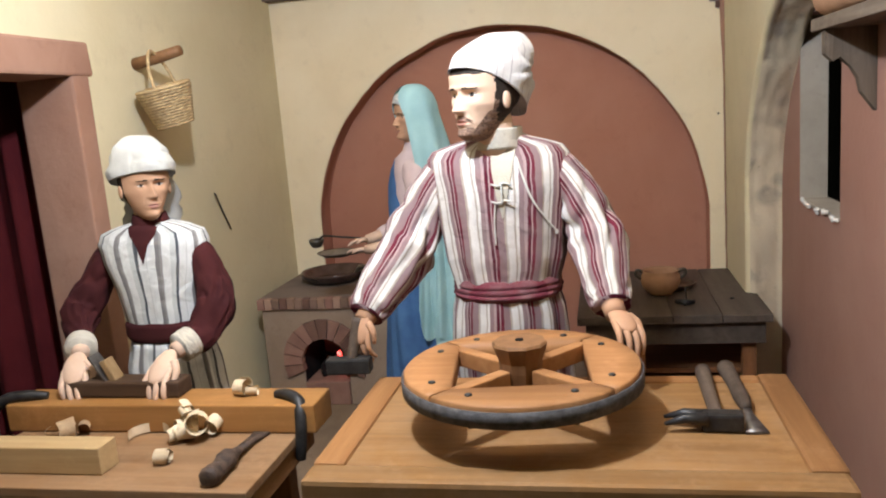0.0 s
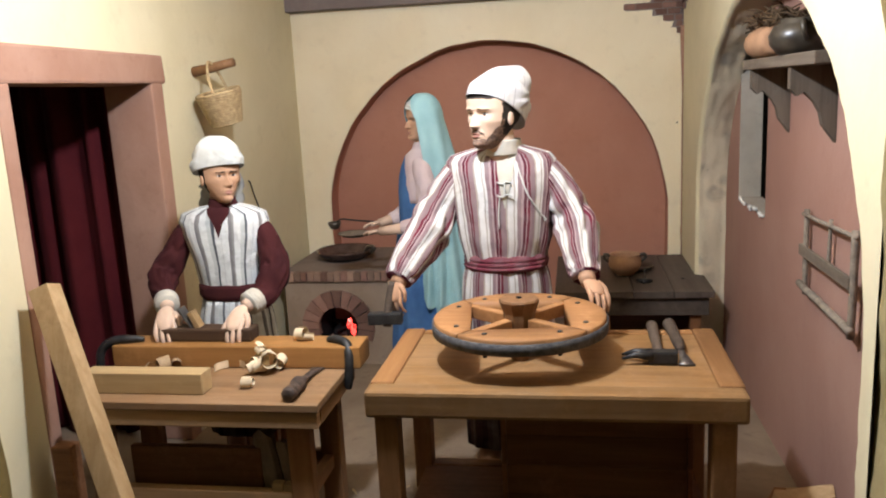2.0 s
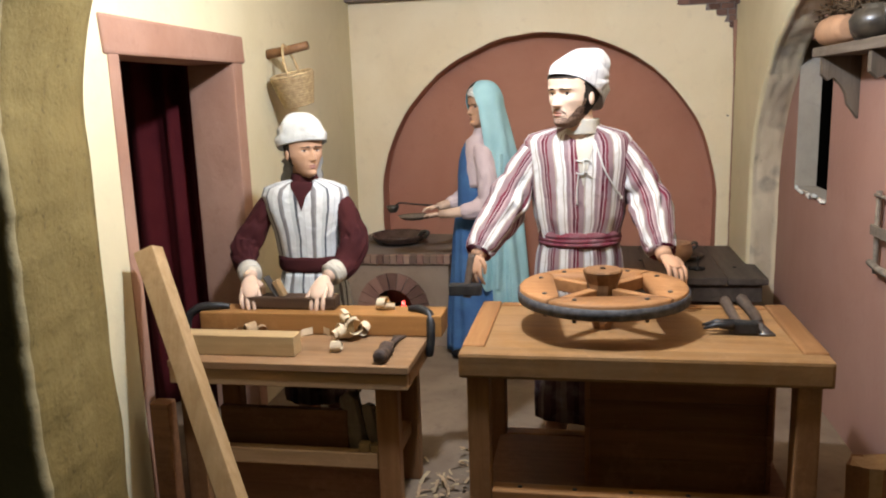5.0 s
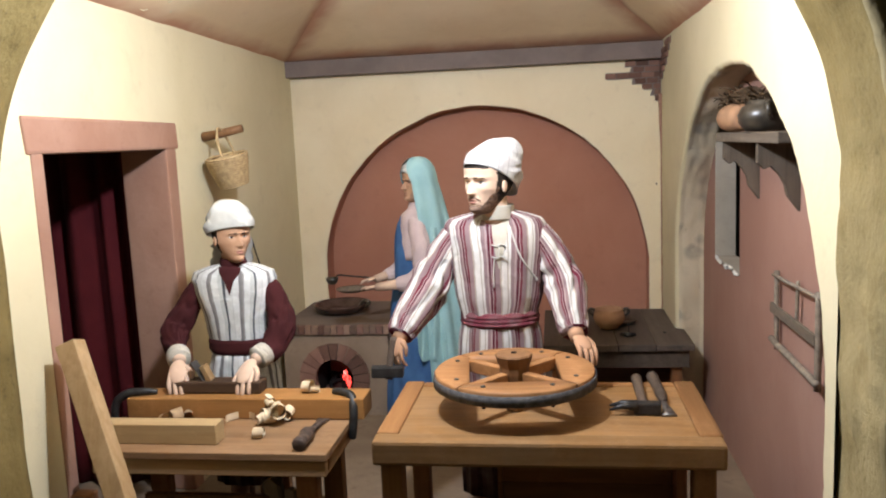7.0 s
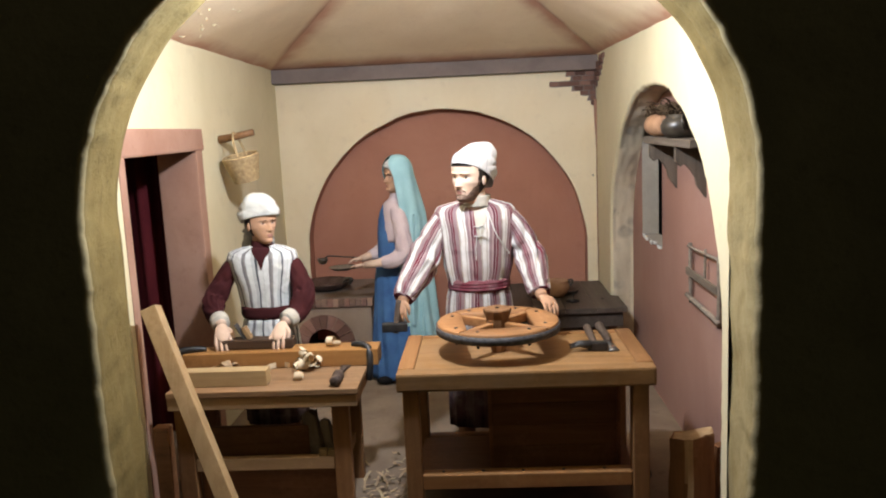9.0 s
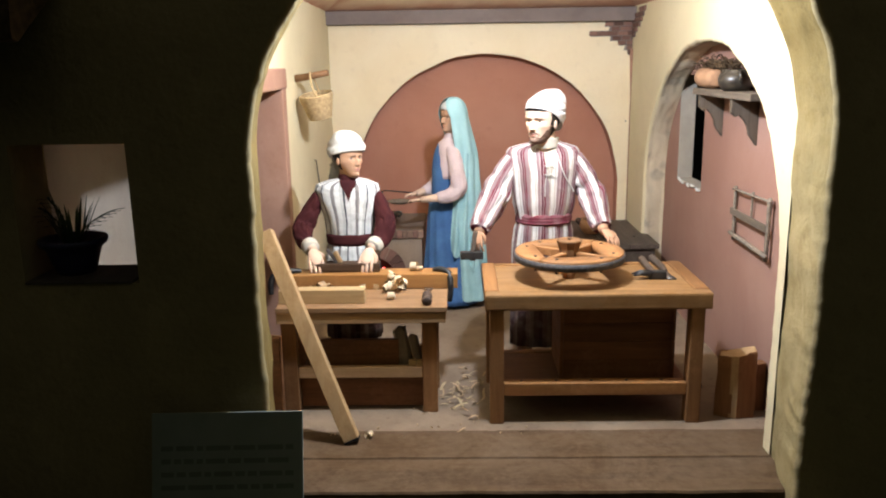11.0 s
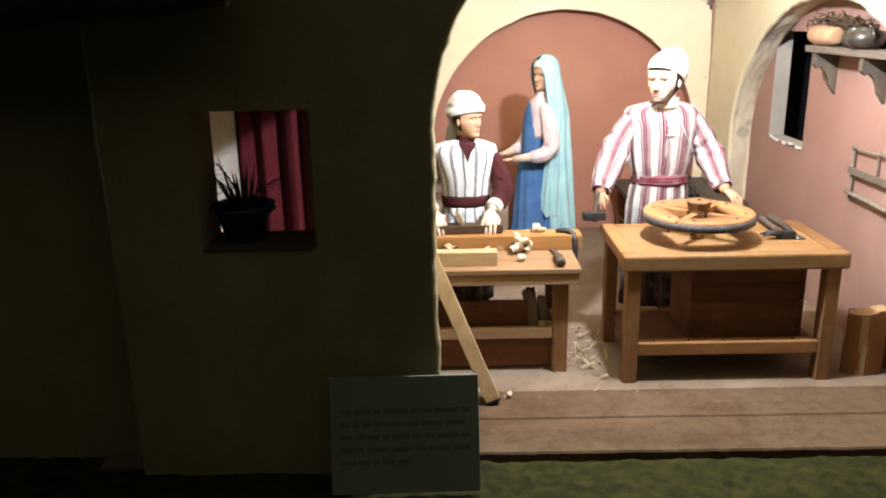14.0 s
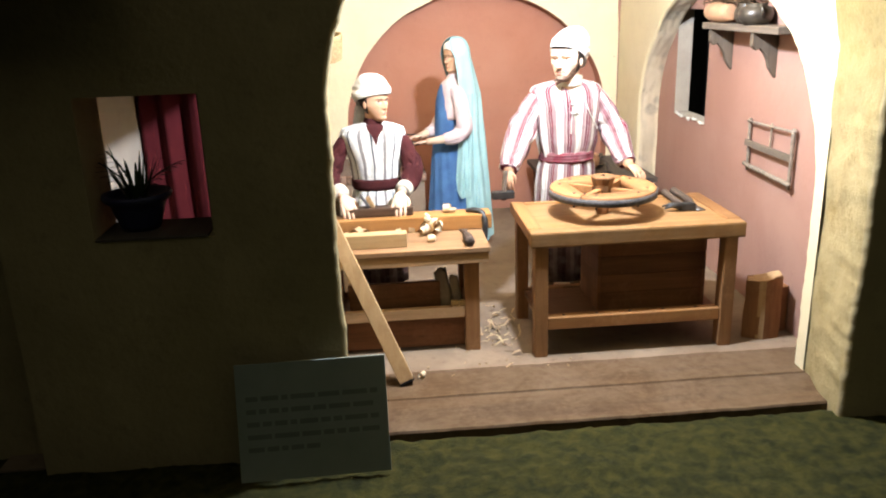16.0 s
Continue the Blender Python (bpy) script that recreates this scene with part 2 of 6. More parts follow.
BRICK_PALE = plaster("pale_oven_brick", (0.270, 0.168, 0.119), (0.318, 0.206, 0.149), (0.178, 0.102, 0.073), patch=14, depth=0.6, vary=0.45)
OVEN = plaster("oven_clay", (0.252, 0.184, 0.130), (0.321, 0.242, 0.176), (0.167, 0.115, 0.083), patch=7, depth=0.7)
OVEN_TOP = plaster("sooty_oven_top", (0.156, 0.118, 0.093), (0.212, 0.163, 0.128), (0.101, 0.077, 0.059), patch=7, depth=0.5)
WICKER = plain("wicker", (0.559, 0.418, 0.223), (0.360, 0.246, 0.125), 90, 0.6)
TWIG = plain("dry_twig", (0.099, 0.062, 0.034), (0.050, 0.032, 0.016), 60, 0.8)
STICK = plain("grey_stick", (0.280, 0.232, 0.175), (0.158, 0.126, 0.095), 50, 0.75)
GRASS = plaster("mossy_green_mat", (0.010, 0.011, 0.002), (0.040, 0.036, 0.006), (0.010, 0.006, 0.001), patch=34, depth=1.0, rough=0.95, fine=190, stained=0.8)
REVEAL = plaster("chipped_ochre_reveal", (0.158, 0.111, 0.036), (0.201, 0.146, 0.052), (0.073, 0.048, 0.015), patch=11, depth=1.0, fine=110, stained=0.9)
# dark ochre carries the reveal's shade; the right foot is coloured as more lit
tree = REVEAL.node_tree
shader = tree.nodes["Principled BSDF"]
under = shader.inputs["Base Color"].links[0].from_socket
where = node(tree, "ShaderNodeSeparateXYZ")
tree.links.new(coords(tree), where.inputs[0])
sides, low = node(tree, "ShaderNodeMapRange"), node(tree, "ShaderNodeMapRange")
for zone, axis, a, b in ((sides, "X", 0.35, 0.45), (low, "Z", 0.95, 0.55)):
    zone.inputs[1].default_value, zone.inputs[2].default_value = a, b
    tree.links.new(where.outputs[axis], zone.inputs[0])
lit_foot = mix(tree, mix(tree, sides.outputs[0], low.outputs[0], 1.0, "MULTIPLY"), ramp(tree, [(0.30, (0.35, 0.35, 0.35)), (0.50, (1, 1, 1))], noise_of(tree, coords(tree), 13, 7, 0.7)), 1.0, "MULTIPLY")
tree.links.new(mix(tree, under, (0.33, 0.262, 0.128), lit_foot), shader.inputs["Base Color"])
CURTAIN = cloth("dark_red_curtain", (0.082, 0.008, 0.010), (0.069, 0.006, 0.008))
SIGN = plain("grey_sign_board", (0.235, 0.262, 0.225), (0.200, 0.228, 0.192), 8, 0.6)
SIGN_INK = plain("sign_lettering", (0.150, 0.168, 0.144), (0.125, 0.140, 0.120), 8, 0.7)
POT_BLUE = plain("dark_blue_pot", (0.030, 0.030, 0.090), (0.020, 0.020, 0.060), 20, 0.35)
LEAF = plain("dark_leaf", (0.036, 0.058, 0.023), (0.021, 0.038, 0.014), 40, 0.5)
SKIN = plain("painted_plaster_skin", (0.481, 0.282, 0.172), (0.427, 0.240, 0.142), 30, 0.55, depth=0.08)
SKIN_PALE = plain("pale_plaster_skin", (0.636, 0.455, 0.335), (0.576, 0.395, 0.283), 30, 0.55, depth=0.08)
BEARD = plain("painted_beard", (0.27, 0.17, 0.12), (0.08, 0.05, 0.037), 330, 0.7)
HAIR = plain("dark_painted_hair", (0.041, 0.031, 0.025), (0.018, 0.014, 0.011), 120, 0.7)
WHITE_CLOTH = cloth("white_head_cloth", (0.70, 0.70, 0.65), (0.50, 0.50, 0.46), depth=0.8)
# grey lines colour in the shade of the white cap's creases
CAP_CLOTH = striped("crease_shaded_white_cap", 0.021, [(0.0, (0.36, 0.34, 0.35)), (0.07, (0.62, 0.61, 0.60)), (0.45, (0.54, 0.52, 0.52)), (0.52, (0.62, 0.61, 0.60))])
GREY_CLOTH = cloth("grey_head_cloth", (0.355, 0.348, 0.321), (0.266, 0.259, 0.238))
MAROON = cloth("maroon_wool", (0.062, 0.013, 0.013), (0.042, 0.009, 0.010), 500)
SASH = striped("red_sash", 0.012, [(0.0, (0.17, 0.035, 0.05)), (0.55, (0.25, 0.08, 0.095)), (0.7, (0.10, 0.02, 0.03))])
OATMEAL = cloth("oatmeal_cuff", (0.540, 0.498, 0.414), (0.423, 0.389, 0.319), 300, depth=0.6)
TEAL = cloth("light_blue_veil", (0.36, 0.57, 0.58), (0.29, 0.49, 0.51))
LIP = plain("painted_lips", (0.40, 0.19, 0.14), (0.33, 0.15, 0.11), 60, 0.5)
EYE = plain("painted_eye_white", (0.62, 0.58, 0.52), (0.55, 0.50, 0.45), 60, 0.35)
BLUE = cloth("blue_gown", (0.072, 0.169, 0.352), (0.048, 0.117, 0.264))
BLOUSE = cloth("pale_pink_blouse", (0.587, 0.475, 0.467), (0.488, 0.385, 0.385))
W, MV, RD, DR, PK, BG = (0.70, 0.68, 0.65), (0.265, 0.175, 0.18), (0.150, 0.016, 0.034), (0.100, 0.010, 0.024), (0.40, 0.29, 0.29), (0.42, 0.37, 0.31)
TUNIC = striped("red_striped_tunic", 0.046, [(0.0, DR), (0.085, PK), (0.120, RD), (0.205, MV), (0.40, BG), (0.46, W), (0.66, BG), (0.71, W), (0.79, MV), (0.92, PK)])
# striped skirts once more, darkened for the shade under table and bench
SHADED_SKIRT = striped("shaded_skirt_stripes", 0.046, [(0.0, (0.030, 0.010, 0.010)), (0.20, (0.075, 0.040, 0.034)), (0.46, (0.11, 0.075, 0.060)), (0.71, (0.050, 0.022, 0.020))])
VEST = striped("grey_striped_vest", 0.051, [(0.0, (0.085, 0.095, 0.105)), (0.075, (0.72, 0.73, 0.71)), (0.26, (0.60, 0.61, 0.59)), (0.29, (0.76, 0.77, 0.75)), (0.50, (0.22, 0.21, 0.205)), (0.60, (0.30, 0.29, 0.28)), (0.66, (0.76, 0.77, 0.75)), (0.86, (0.58, 0.60, 0.58))])


def glowing(name, colour, strength):
    m, t, b = material(name, 0.9)
    n = noise_of(t, coords(t), 45, 4)
    c = ramp(t, [(0.36, (0.02, 0.0, 0.0)), (0.48, colour), (0.60, colour), (0.72, (1.0, 0.55, 0.50))], n)
    t.links.new(c, b.inputs["Emission Color"])
    b.inputs["Emission Strength"].default_value = strength
    b.inputs["Base Color"].default_value = (0.03, 0.02, 0.02, 1)
    return m


EMBER = glowing("red_embers", (1.0, 0.06, 0.045), 4.0)

# ---- building helpers ----
def thing(name, at, label, category, group="", kind=""):
    """An empty at a thing's base, which carries its parts."""
    ob = new(name)
    ob.location = at
    ob.empty_display_size = 0.02
    return tagged(ob, label, category, group, kind)


def mesh_of(name, bm, mats, smooth=False):
    me = bpy.data.meshes.new(name)
    bmesh.ops.recalc_face_normals(bm, faces=bm.faces)
    bm.to_mesh(me)
    bm.free()
    for m in mats if isinstance(mats, (list, tuple)) else [mats]:
        me.materials.append(m)
    if smooth:
        me.shade_smooth()
    return me


def part(name, bm, mats, parent=None, label="", smooth=False):
    """Links a bmesh, made in world places, as one mesh object under a thing or a part."""
    ob = new(name, mesh_of(name, bm, mats, smooth))
    if parent is not None:
        ob.parent = parent
        at = parent.location if parent.data is None else Vector()
        ob.matrix_parent_inverse = Matrix.Translation(-Vector(at))
    if label:
        ob["label"] = label
    return ob


def whole(name, bm, mats, label, category, group="", kind="", smooth=False):
    return tagged(part(name, bm, mats, smooth=smooth), label, category, group, kind)


def structure(name, bm, mats, label="", smooth=False):
    return tagged(part(name, bm, mats, smooth=smooth), label, "", "", "structure")


def box(bm, a, b, bevel=0.0, m=None, mi=0, seg=2):
    """A box from corner a to corner b, with rounded edges, moved by m."""
    geo = bmesh.ops.create_cube(bm, size=1.0)["verts"]
    for v in geo:
        v.co = Vector([a[i] + (v.co[i] + 0.5) * (b[i] - a[i]) for i in range(3)])
    faces = {f for v in geo for f in v.link_faces}
    if bevel:
        out = bmesh.ops.bevel(bm, geom=list({e for v in geo for e in v.link_edges}), offset=bevel, segments=seg, profile=0.6, affect="EDGES")
        faces |= set(out["faces"])
        faces = {f for f in faces if f.is_valid}
        geo = list({v for f in faces for v in f.verts})
        faces = {f for v in geo for f in v.link_faces}
    for f in faces:
        f.material_index = mi
    if m is not None:
        bmesh.ops.transform(bm, matrix=m, verts=geo)
    return geo


def boxed(a, b, bevel=0.003, m=None):
    bm = bmesh.new()
    box(bm, a, b, bevel, m)
    return bm


def skin(bm, rings, closed=True, caps=True, mi=0, uv=None):
    """Faces between rings of points. uv: writes the arc length round and along as texture coordinates."""
    layer = bm.loops.layers.uv.verify()
    vs = [[bm.verts.new(p) for p in r] for r in rings]
    n = len(rings[0])
    along = [0.0]
    for a, b in zip(rings, rings[1:]):
        along.append(along[-1] + (Vector(a[0]) - Vector(b[0])).length)
    span = uv if uv else 1.0
    for i in range(len(rings) - 1):
        for j in range(n if closed else n - 1):
            k = (j + 1) % n
            f = bm.faces.new((vs[i][j], vs[i][k], vs[i + 1][k], vs[i + 1][j]))
            f.material_index, f.smooth = mi, True
            for loop, (u, v) in zip(f.loops, ((j, i), (j + 1, i), (j + 1, i + 1), (j, i + 1))):
                loop[layer].uv = (u / n * span, along[v])
    if caps and closed:
        for r in (vs[0], vs[-1]):
            f = bm.faces.new(r)
            f.material_index = mi
    return vs


def tube(bm, points, radii, n=12, mi=0, uv=None, flat=1.0, wrinkle=0.0, seed=0.0, caps=True):
    """A tube along points; radii one for each point; flat squeezes it; wrinkle roughens it with folds."""
    pts = [Vector(p) for p in points]
    rings, side = [], None
    for i, p in enumerate(pts):
        d = (pts[min(i + 1, len(pts) - 1)] - pts[max(i - 1, 0)]).normalized()
        if side is None:
            side = d.orthogonal().normalized()
        side = (side - d * side.dot(d)).normalized()
        up = d.cross(side)
        ring = []
        for j in range(n):
            a = 2 * math.pi * j / n
            r = radii[i]
            if wrinkle:
                r *= 1 + wrinkle * noise.noise((math.cos(a) * 1.6 + seed, math.sin(a) * 1.6, i * 0.9 + seed))
            ring.append(p + side * (math.cos(a) * r) + up * (math.sin(a) * r * flat))
        rings.append(ring)
    return skin(bm, rings, True, caps, mi, uv)


def smooth_path(points, radii, steps=5):
    """Points and radii along a rounded path through the given ones."""
    pts, out, rr = [Vector(p) for p in points], [], []
    for i in range(len(pts) - 1):
        p0, p1, p2, p3 = pts[max(i - 1, 0)], pts[i], pts[i + 1], pts[min(i + 2, len(pts) - 1)]
        for k in range(steps):
            t = k / steps
            out.append(0.5 * ((2 * p1) + (p2 - p0) * t + (2 * p0 - 5 * p1 + 4 * p2 - p3) * t * t + (3 * p1 - p0 - 3 * p2 + p3) * t ** 3))
            rr.append(radii[i] + (radii[i + 1] - radii[i]) * t)
    return out + [pts[-1]], rr + [radii[-1]]


def lathe(bm, profile, at, n=28, mi=0, caps=True, squash=1.0):
    rings = [[Vector(at) + Vector((math.cos(2 * math.pi * j / n) * r, math.sin(2 * math.pi * j / n) * r * squash, z)) for j in range(n)] for r, z in profile]
    return skin(bm, rings, True, caps, mi)


def blob(bm, at, size, n=16, m=12, mi=0, turn=None, lump=0.0, seed=0.0):
    rings = []
    for i in range(1, m):
        b = math.pi * i / m
        ring = []
        for j in range(n):
            a = 2 * math.pi * j / n
            p = Vector((math.cos(a) * math.sin(b), math.sin(a) * math.sin(b), -math.cos(b)))
            k = 1 + lump * noise.noise(p * 1.7 + Vector((seed, seed, seed)))
            p = Vector((p.x * size[0], p.y * size[1], p.z * size[2])) * k
            ring.append(Vector(at) + (turn @ p if turn is not None else p))
        rings.append(ring)
    return skin(bm, rings, True, True, mi)


def arch_outline(c, half, spring, rise, base, n=40, straight=10, square=1.0):
    """An arch from its left foot over the top to its right foot; square below 1 fills its right shoulder."""
    left = [(c - half, base + (spring - base) * i / straight) for i in range(straight)]
    arc = []
    for i in range(n + 1):
        x, y = math.cos(math.pi * i / n), max(0.0, math.sin(math.pi * i / n))
        arc.append((c - half * x, spring + rise * y) if x >= 0 else (c + half * (-x) ** square, spring + rise * y ** square))
    return left + arc + [(c + half, y) for _, y in reversed(left)]


def frame_round(bm, outline, c, rect, spot, depth, inner=None, mi_face=0, mi_reveal=0, wob=0.004, round_edge=0.008, back=True):
    """A wall with an arched hole: its face out to rect (u0, u1, top), the reveal to depth. spot(u, v, d) gives the place."""
    u0, u1, top = rect
    spring = max(v for u, v in outline if abs(u - outline[0][0]) < 1e-6)
    inner = inner or outline
    out, inn, border = [], [], []
    n = len(outline)
    for i, ((u, v), (p, q)) in enumerate(zip(outline, inner)):
        k = wob * (noise.noise((u * 9, v * 9, 3.1)) + 0.60 * noise.noise((u * 42, v * 42, 8.1)) + 0.35 * min(0.0, noise.noise((u * 95, v * 95, 2.1))))
        s = Vector((u - c, max(v - spring, 0)))
        s = s.normalized() if s.length else Vector((1, 0))
        out.append((u + s.x * k, v + s.y * k))
        low = wob * noise.noise((u * 9, v * 9, 3.1))
        inn.append((p + s.x * low, q + s.y * low))
        if v <= spring + 1e-9 and abs(s.y) < 1e-6:
            border.append((u0 if u < c else u1, v))
        else:
            f = min(((u1 if s.x > 0 else u0) - c) / s.x if abs(s.x) > 1e-6 else 1e9, (top - spring) / s.y)
            border.append((c + s.x * f, spring + s.y * f))
    corners = {}
    for i in range(n - 1):
        a, b = border[i], border[i + 1]
        if abs(a[0] - b[0]) > 1e-5 and abs(a[1] - b[1]) > 1e-5:
            corners[i] = (u0 if (a[0] + b[0]) / 2 < c else u1, top)
    steps = [i / 10 for i in range(11)]
    edge = []
    for (u, v), (p, q) in zip(out, inn):
        s = Vector((u - c, max(v - spring, 0)))
        s = s.normalized() if s.length else Vector((1, 0))
        edge.append(s)
    rows = [[bm.verts.new(spot(u + s.x * round_edge, v + s.y * round_edge, 0)) for (u, v), s in zip(out, edge)],
            [bm.verts.new(spot(u + s.x * round_edge * 0.3, v + s.y * round_edge * 0.3, round_edge * 0.3)) for (u, v), s in zip(out, edge)]]
    for t in steps:
        d = round_edge + (depth - round_edge) * t
        rows.append([])
        for (u, v), (p, q), s in zip(out, inn, edge):
            k = wob * (1.2 * noise.noise((u * 7 + 5, v * 7, d * 14)) + 0.6 * noise.noise((u * 26, v * 26 + 4, d * 60))) if 0 < t < 1 else 0
            rows[-1].append(bm.verts.new(spot(u + (p - u) * t + s.x * k, v + (q - v) * t + s.y * k, d)))
    rim = [bm.verts.new(spot(*b, 0)) for b in border]
    for i in range(n - 1):
        if i in corners:
            f = bm.faces.new((rim[i], bm.verts.new(spot(*corners[i], 0)), rim[i + 1], rows[0][i + 1], rows[0][i]))
        else:
            f = bm.faces.new((rim[i], rim[i + 1], rows[0][i + 1], rows[0][i]))
        f.material_index = mi_face
        for k, (a, b) in enumerate(zip(rows, rows[1:])):
            f = bm.faces.new((a[i], a[i + 1], b[i + 1], b[i]))
            f.material_index, f.smooth = mi_reveal if k > 1 else mi_face, True
    if back:
        rim2 = [bm.verts.new(spot(*b, depth)) for b in border]
        for i in range(n - 1):
            if i in corners:
                f = bm.faces.new((rim2[i], bm.verts.new(spot(*corners[i], depth)), rim2[i + 1], rows[-1][i + 1], rows[-1][i]))
            else:
                f = bm.faces.new((rim2[i], rim2[i + 1], rows[-1][i + 1], rows[-1][i]))
            f.material_index = mi_face


# ---- setting ----
# floor of the workshop, its front boards and the mossy ground before it
bm = bmesh.new()
box(bm, (-0.72, -0.030, -0.05), (0.86, 1.62, 0.0))
floor = structure("floor", bm, FLOOR, "dusty grey-brown workshop floor")


def worn_board(y0, y1, z0, seed):
    """A long board whose edges wander and are chipped."""
    bm = bmesh.new()
    rings = []
    for i in range(141):
        x = -0.62 + i * 0.01
        a = y0 + 0.0030 * noise.noise((x * 8, seed, 0)) + 0.0020 * noise.noise((x * 40, seed, 1))
        b = y1 - 0.0016 - 0.0016 * noise.noise((x * 9, seed, 2)) - 0.0012 * max(0.0, noise.noise((x * 33, seed, 3)))
        z = 0.0012 * noise.noise((x * 6, seed, 4))
        rings.append([(x, a, z0), (x, a, z - 0.005), (x, a + 0.0035, z), (x, b - 0.003, z), (x, b, z - 0.004), (x, b, z0)])
    skin(bm, rings)
    for f in bm.faces:
        f.smooth = False
    return bm


part("floor_board", worn_board(-0.1705, -0.0230, -0.05, 3.0), BOARD, floor)
part("floor_board", worn_board(-0.3250, -0.1725, -0.052, 8.0), BOARD, floor)


def spread(a, b, step, far_a, far_b):
    mid = [a + (b - a) * i / round((b - a) / step) for i in range(round((b - a) / step) + 1)]
    return [far_a, (far_a + a) / 2] + mid + [(far_b + b) / 2, far_b]


xs, ys = spread(-1.4, 1.4, 0.0125, -3.6, 3.6), spread(-0.9, -0.30, 0.0125, -3.4, -0.12)
verts = [(x, y, -0.012 + 0.006 * noise.noise((x * 9, y * 9, 0)) + 0.004 * noise.noise((x * 31, y * 31, 4)) + 0.004 * noise.noise((x * 75, y * 75, 9)) + (-0.013 if y > -0.34 and -0.45 < x < 0.64 else 0.004)) for y in ys for x in xs]
me = bpy.data.meshes.new("ground")
me.from_pydata(verts, [], [(j * len(xs) + i, j * len(xs) + i + 1, (j + 1) * len(xs) + i + 1, (j + 1) * len(xs) + i) for j in range(len(ys) - 1) for i in range(len(xs) - 1)])
me.shade_smooth()
me.materials.append(GRASS)
tagged(new("ground", me), "uneven mossy green ground mat", "ground", "", "structure")

# outer wall with the big arch and the small window
bm = bmesh.new()
outer = arch_outline(0.088, 0.552, 0.72, 0.52, -0.03, 150, 90, 0.85)
outer = [(u - (0.016 * (1 - v / 0.72) if u > 0.088 and v < 0.72 else 0.0), v) for u, v in outer]
inner = arch_outline(0.078, 0.587, 0.72, 0.54, -0.03, 150, 90, 0.9)
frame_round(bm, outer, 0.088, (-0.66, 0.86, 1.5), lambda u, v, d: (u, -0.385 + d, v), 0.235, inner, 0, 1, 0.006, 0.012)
for a, b in (((-1.11, -0.385, -0.03), (-0.930, -0.25, 1.5)), ((-1.11, -0.25, -0.03), (-1.06, -0.20, 1.5)), ((-0.702, -0.385, -0.03), (-0.66, -0.15, 1.5)), ((-0.714, -0.345, -0.03), (-0.702, -0.15, 1.5)), ((-0.930, -0.385, -0.03), (-0.702, -0.25, 0.498)),
             ((-0.930, -0.385, 0.774), (-0.702, -0.25, 1.5)), ((0.86, -0.385, -0.03), (3.5, -0.15, 1.5)), ((-1.11, -0.385, 1.5), (3.5, -0.15, 2.4))):
    box(bm, a, b)
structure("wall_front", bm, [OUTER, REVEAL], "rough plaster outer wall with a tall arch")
bm = bmesh.new()
box(bm, (-3.5, -0.30, -0.03), (-1.11, -0.20, 2.4))
structure("wall_front_side", bm, OUTER, "dark plaster wall beside the arch")
# uneven pale strip laid on the corner as its lit edge
bm = bmesh.new()
rings = []
for i in range(31):
    z = 0.56 + i * 0.022
    w = 0.0022 + 0.0028 * max(0.0, noise.noise((z * 17, 3, 0)) + 0.35)
    k = 0.003 * noise.noise((z * 9, 7, 1))
    rings.append([(-1.1125 + k, -0.3865, z), (-1.1125 + w + k, -0.3875, z), (-1.1085 + w + k, -0.384, z), (-1.1135 + k, -0.381, z)])
skin(bm, rings)
structure("trim_corner_highlight", bm, STONE, "pale chipped strip that stands for the lit edge of the wall's corner")
for name, a, b in (("wall_hall_south", (-3.6, -3.5, -0.05), (3.6, -3.4, 2.4)), ("wall_hall_west", (-3.7, -3.5, -0.05), (-3.6, -0.1, 2.4)), ("wall_hall_east", (3.6, -3.5, -0.05), (3.7, -0.1, 2.4))):
    bm = bmesh.new()
    box(bm, a, b)
    structure(name, bm, DARK_WALL)

# back wall with its shallow arched recess
bm = bmesh.new()
frame_round(bm, arch_outline(0.053, 0.562, 0.387, 0.562, 0.0, 60, 12), 0.053, (-0.66, 0.80, 1.2), lambda u, v, d: (u, 1.5 + d, v), 0.088, None, 0, 1, 0.004, 0.004, False)
wall_north = structure("wall_north", bm, [CREAM_BACK, PINK], "ochre cream plastered back wall")
bm = bmesh.new()
box(bm, (-0.66, 1.588, 0.0), (0.80, 1.66, 1.2))
structure("wall_alcove", bm, PINK, "brick-pink painted back of the recess")

# left wall with the doorway
bm = bmesh.new()
for a, b in (((-0.705, -0.16, 0.0), (-0.6, 0.09, 1.3)), ((-0.705, 0.56, 0.0), (-0.6, 1.6, 1.3)), ((-0.705, 0.09, 0.846), (-0.6, 0.56, 1.3))):
    box(bm, a, b)
structure("wall_west", bm, CREAM, "cream plastered wall with a doorway")
bm = bmesh.new()
box(bm, (-0.712, 0.552, 0.0), (-0.597, 0.598, 0.845), 0.004)
box(bm, (-0.712, 0.060, 0.0), (-0.597, 0.096, 0.845), 0.004)
box(bm, (-0.712, 0.048, 0.843), (-0.595, 0.612, 0.907), 0.006)
for v in bm.verts:
    v.co += Vector((0, 0.006 * noise.noise(v.co * 11), 0.006 * noise.noise(v.co * 13 + Vector((4, 0, 0)))))
tagged(structure("door_1", bm, TRIM, "dusky pink painted door surround"), category="door")

# right wall with the arched niche, in which a small window goes through
bm = bmesh.new()
niche = [(u if u > 0.525 else 0.525 - (0.525 - u) * 0.936, v) for u, v in arch_outline(0.525, 0.685, 0.451, 0.514, 0.0, 110, 30)]
frame_round(bm, niche, 0.525, (-0.165, 1.52, 1.2), lambda u, v, d: (0.66 + d, u, v), 0.082, None, 0, 1, 0.009, 0.010, False)
wall_east = structure("wall_east", bm, [CREAM, NICHE_STONE], "cream plastered wall with an arched niche")
bm = bmesh.new()
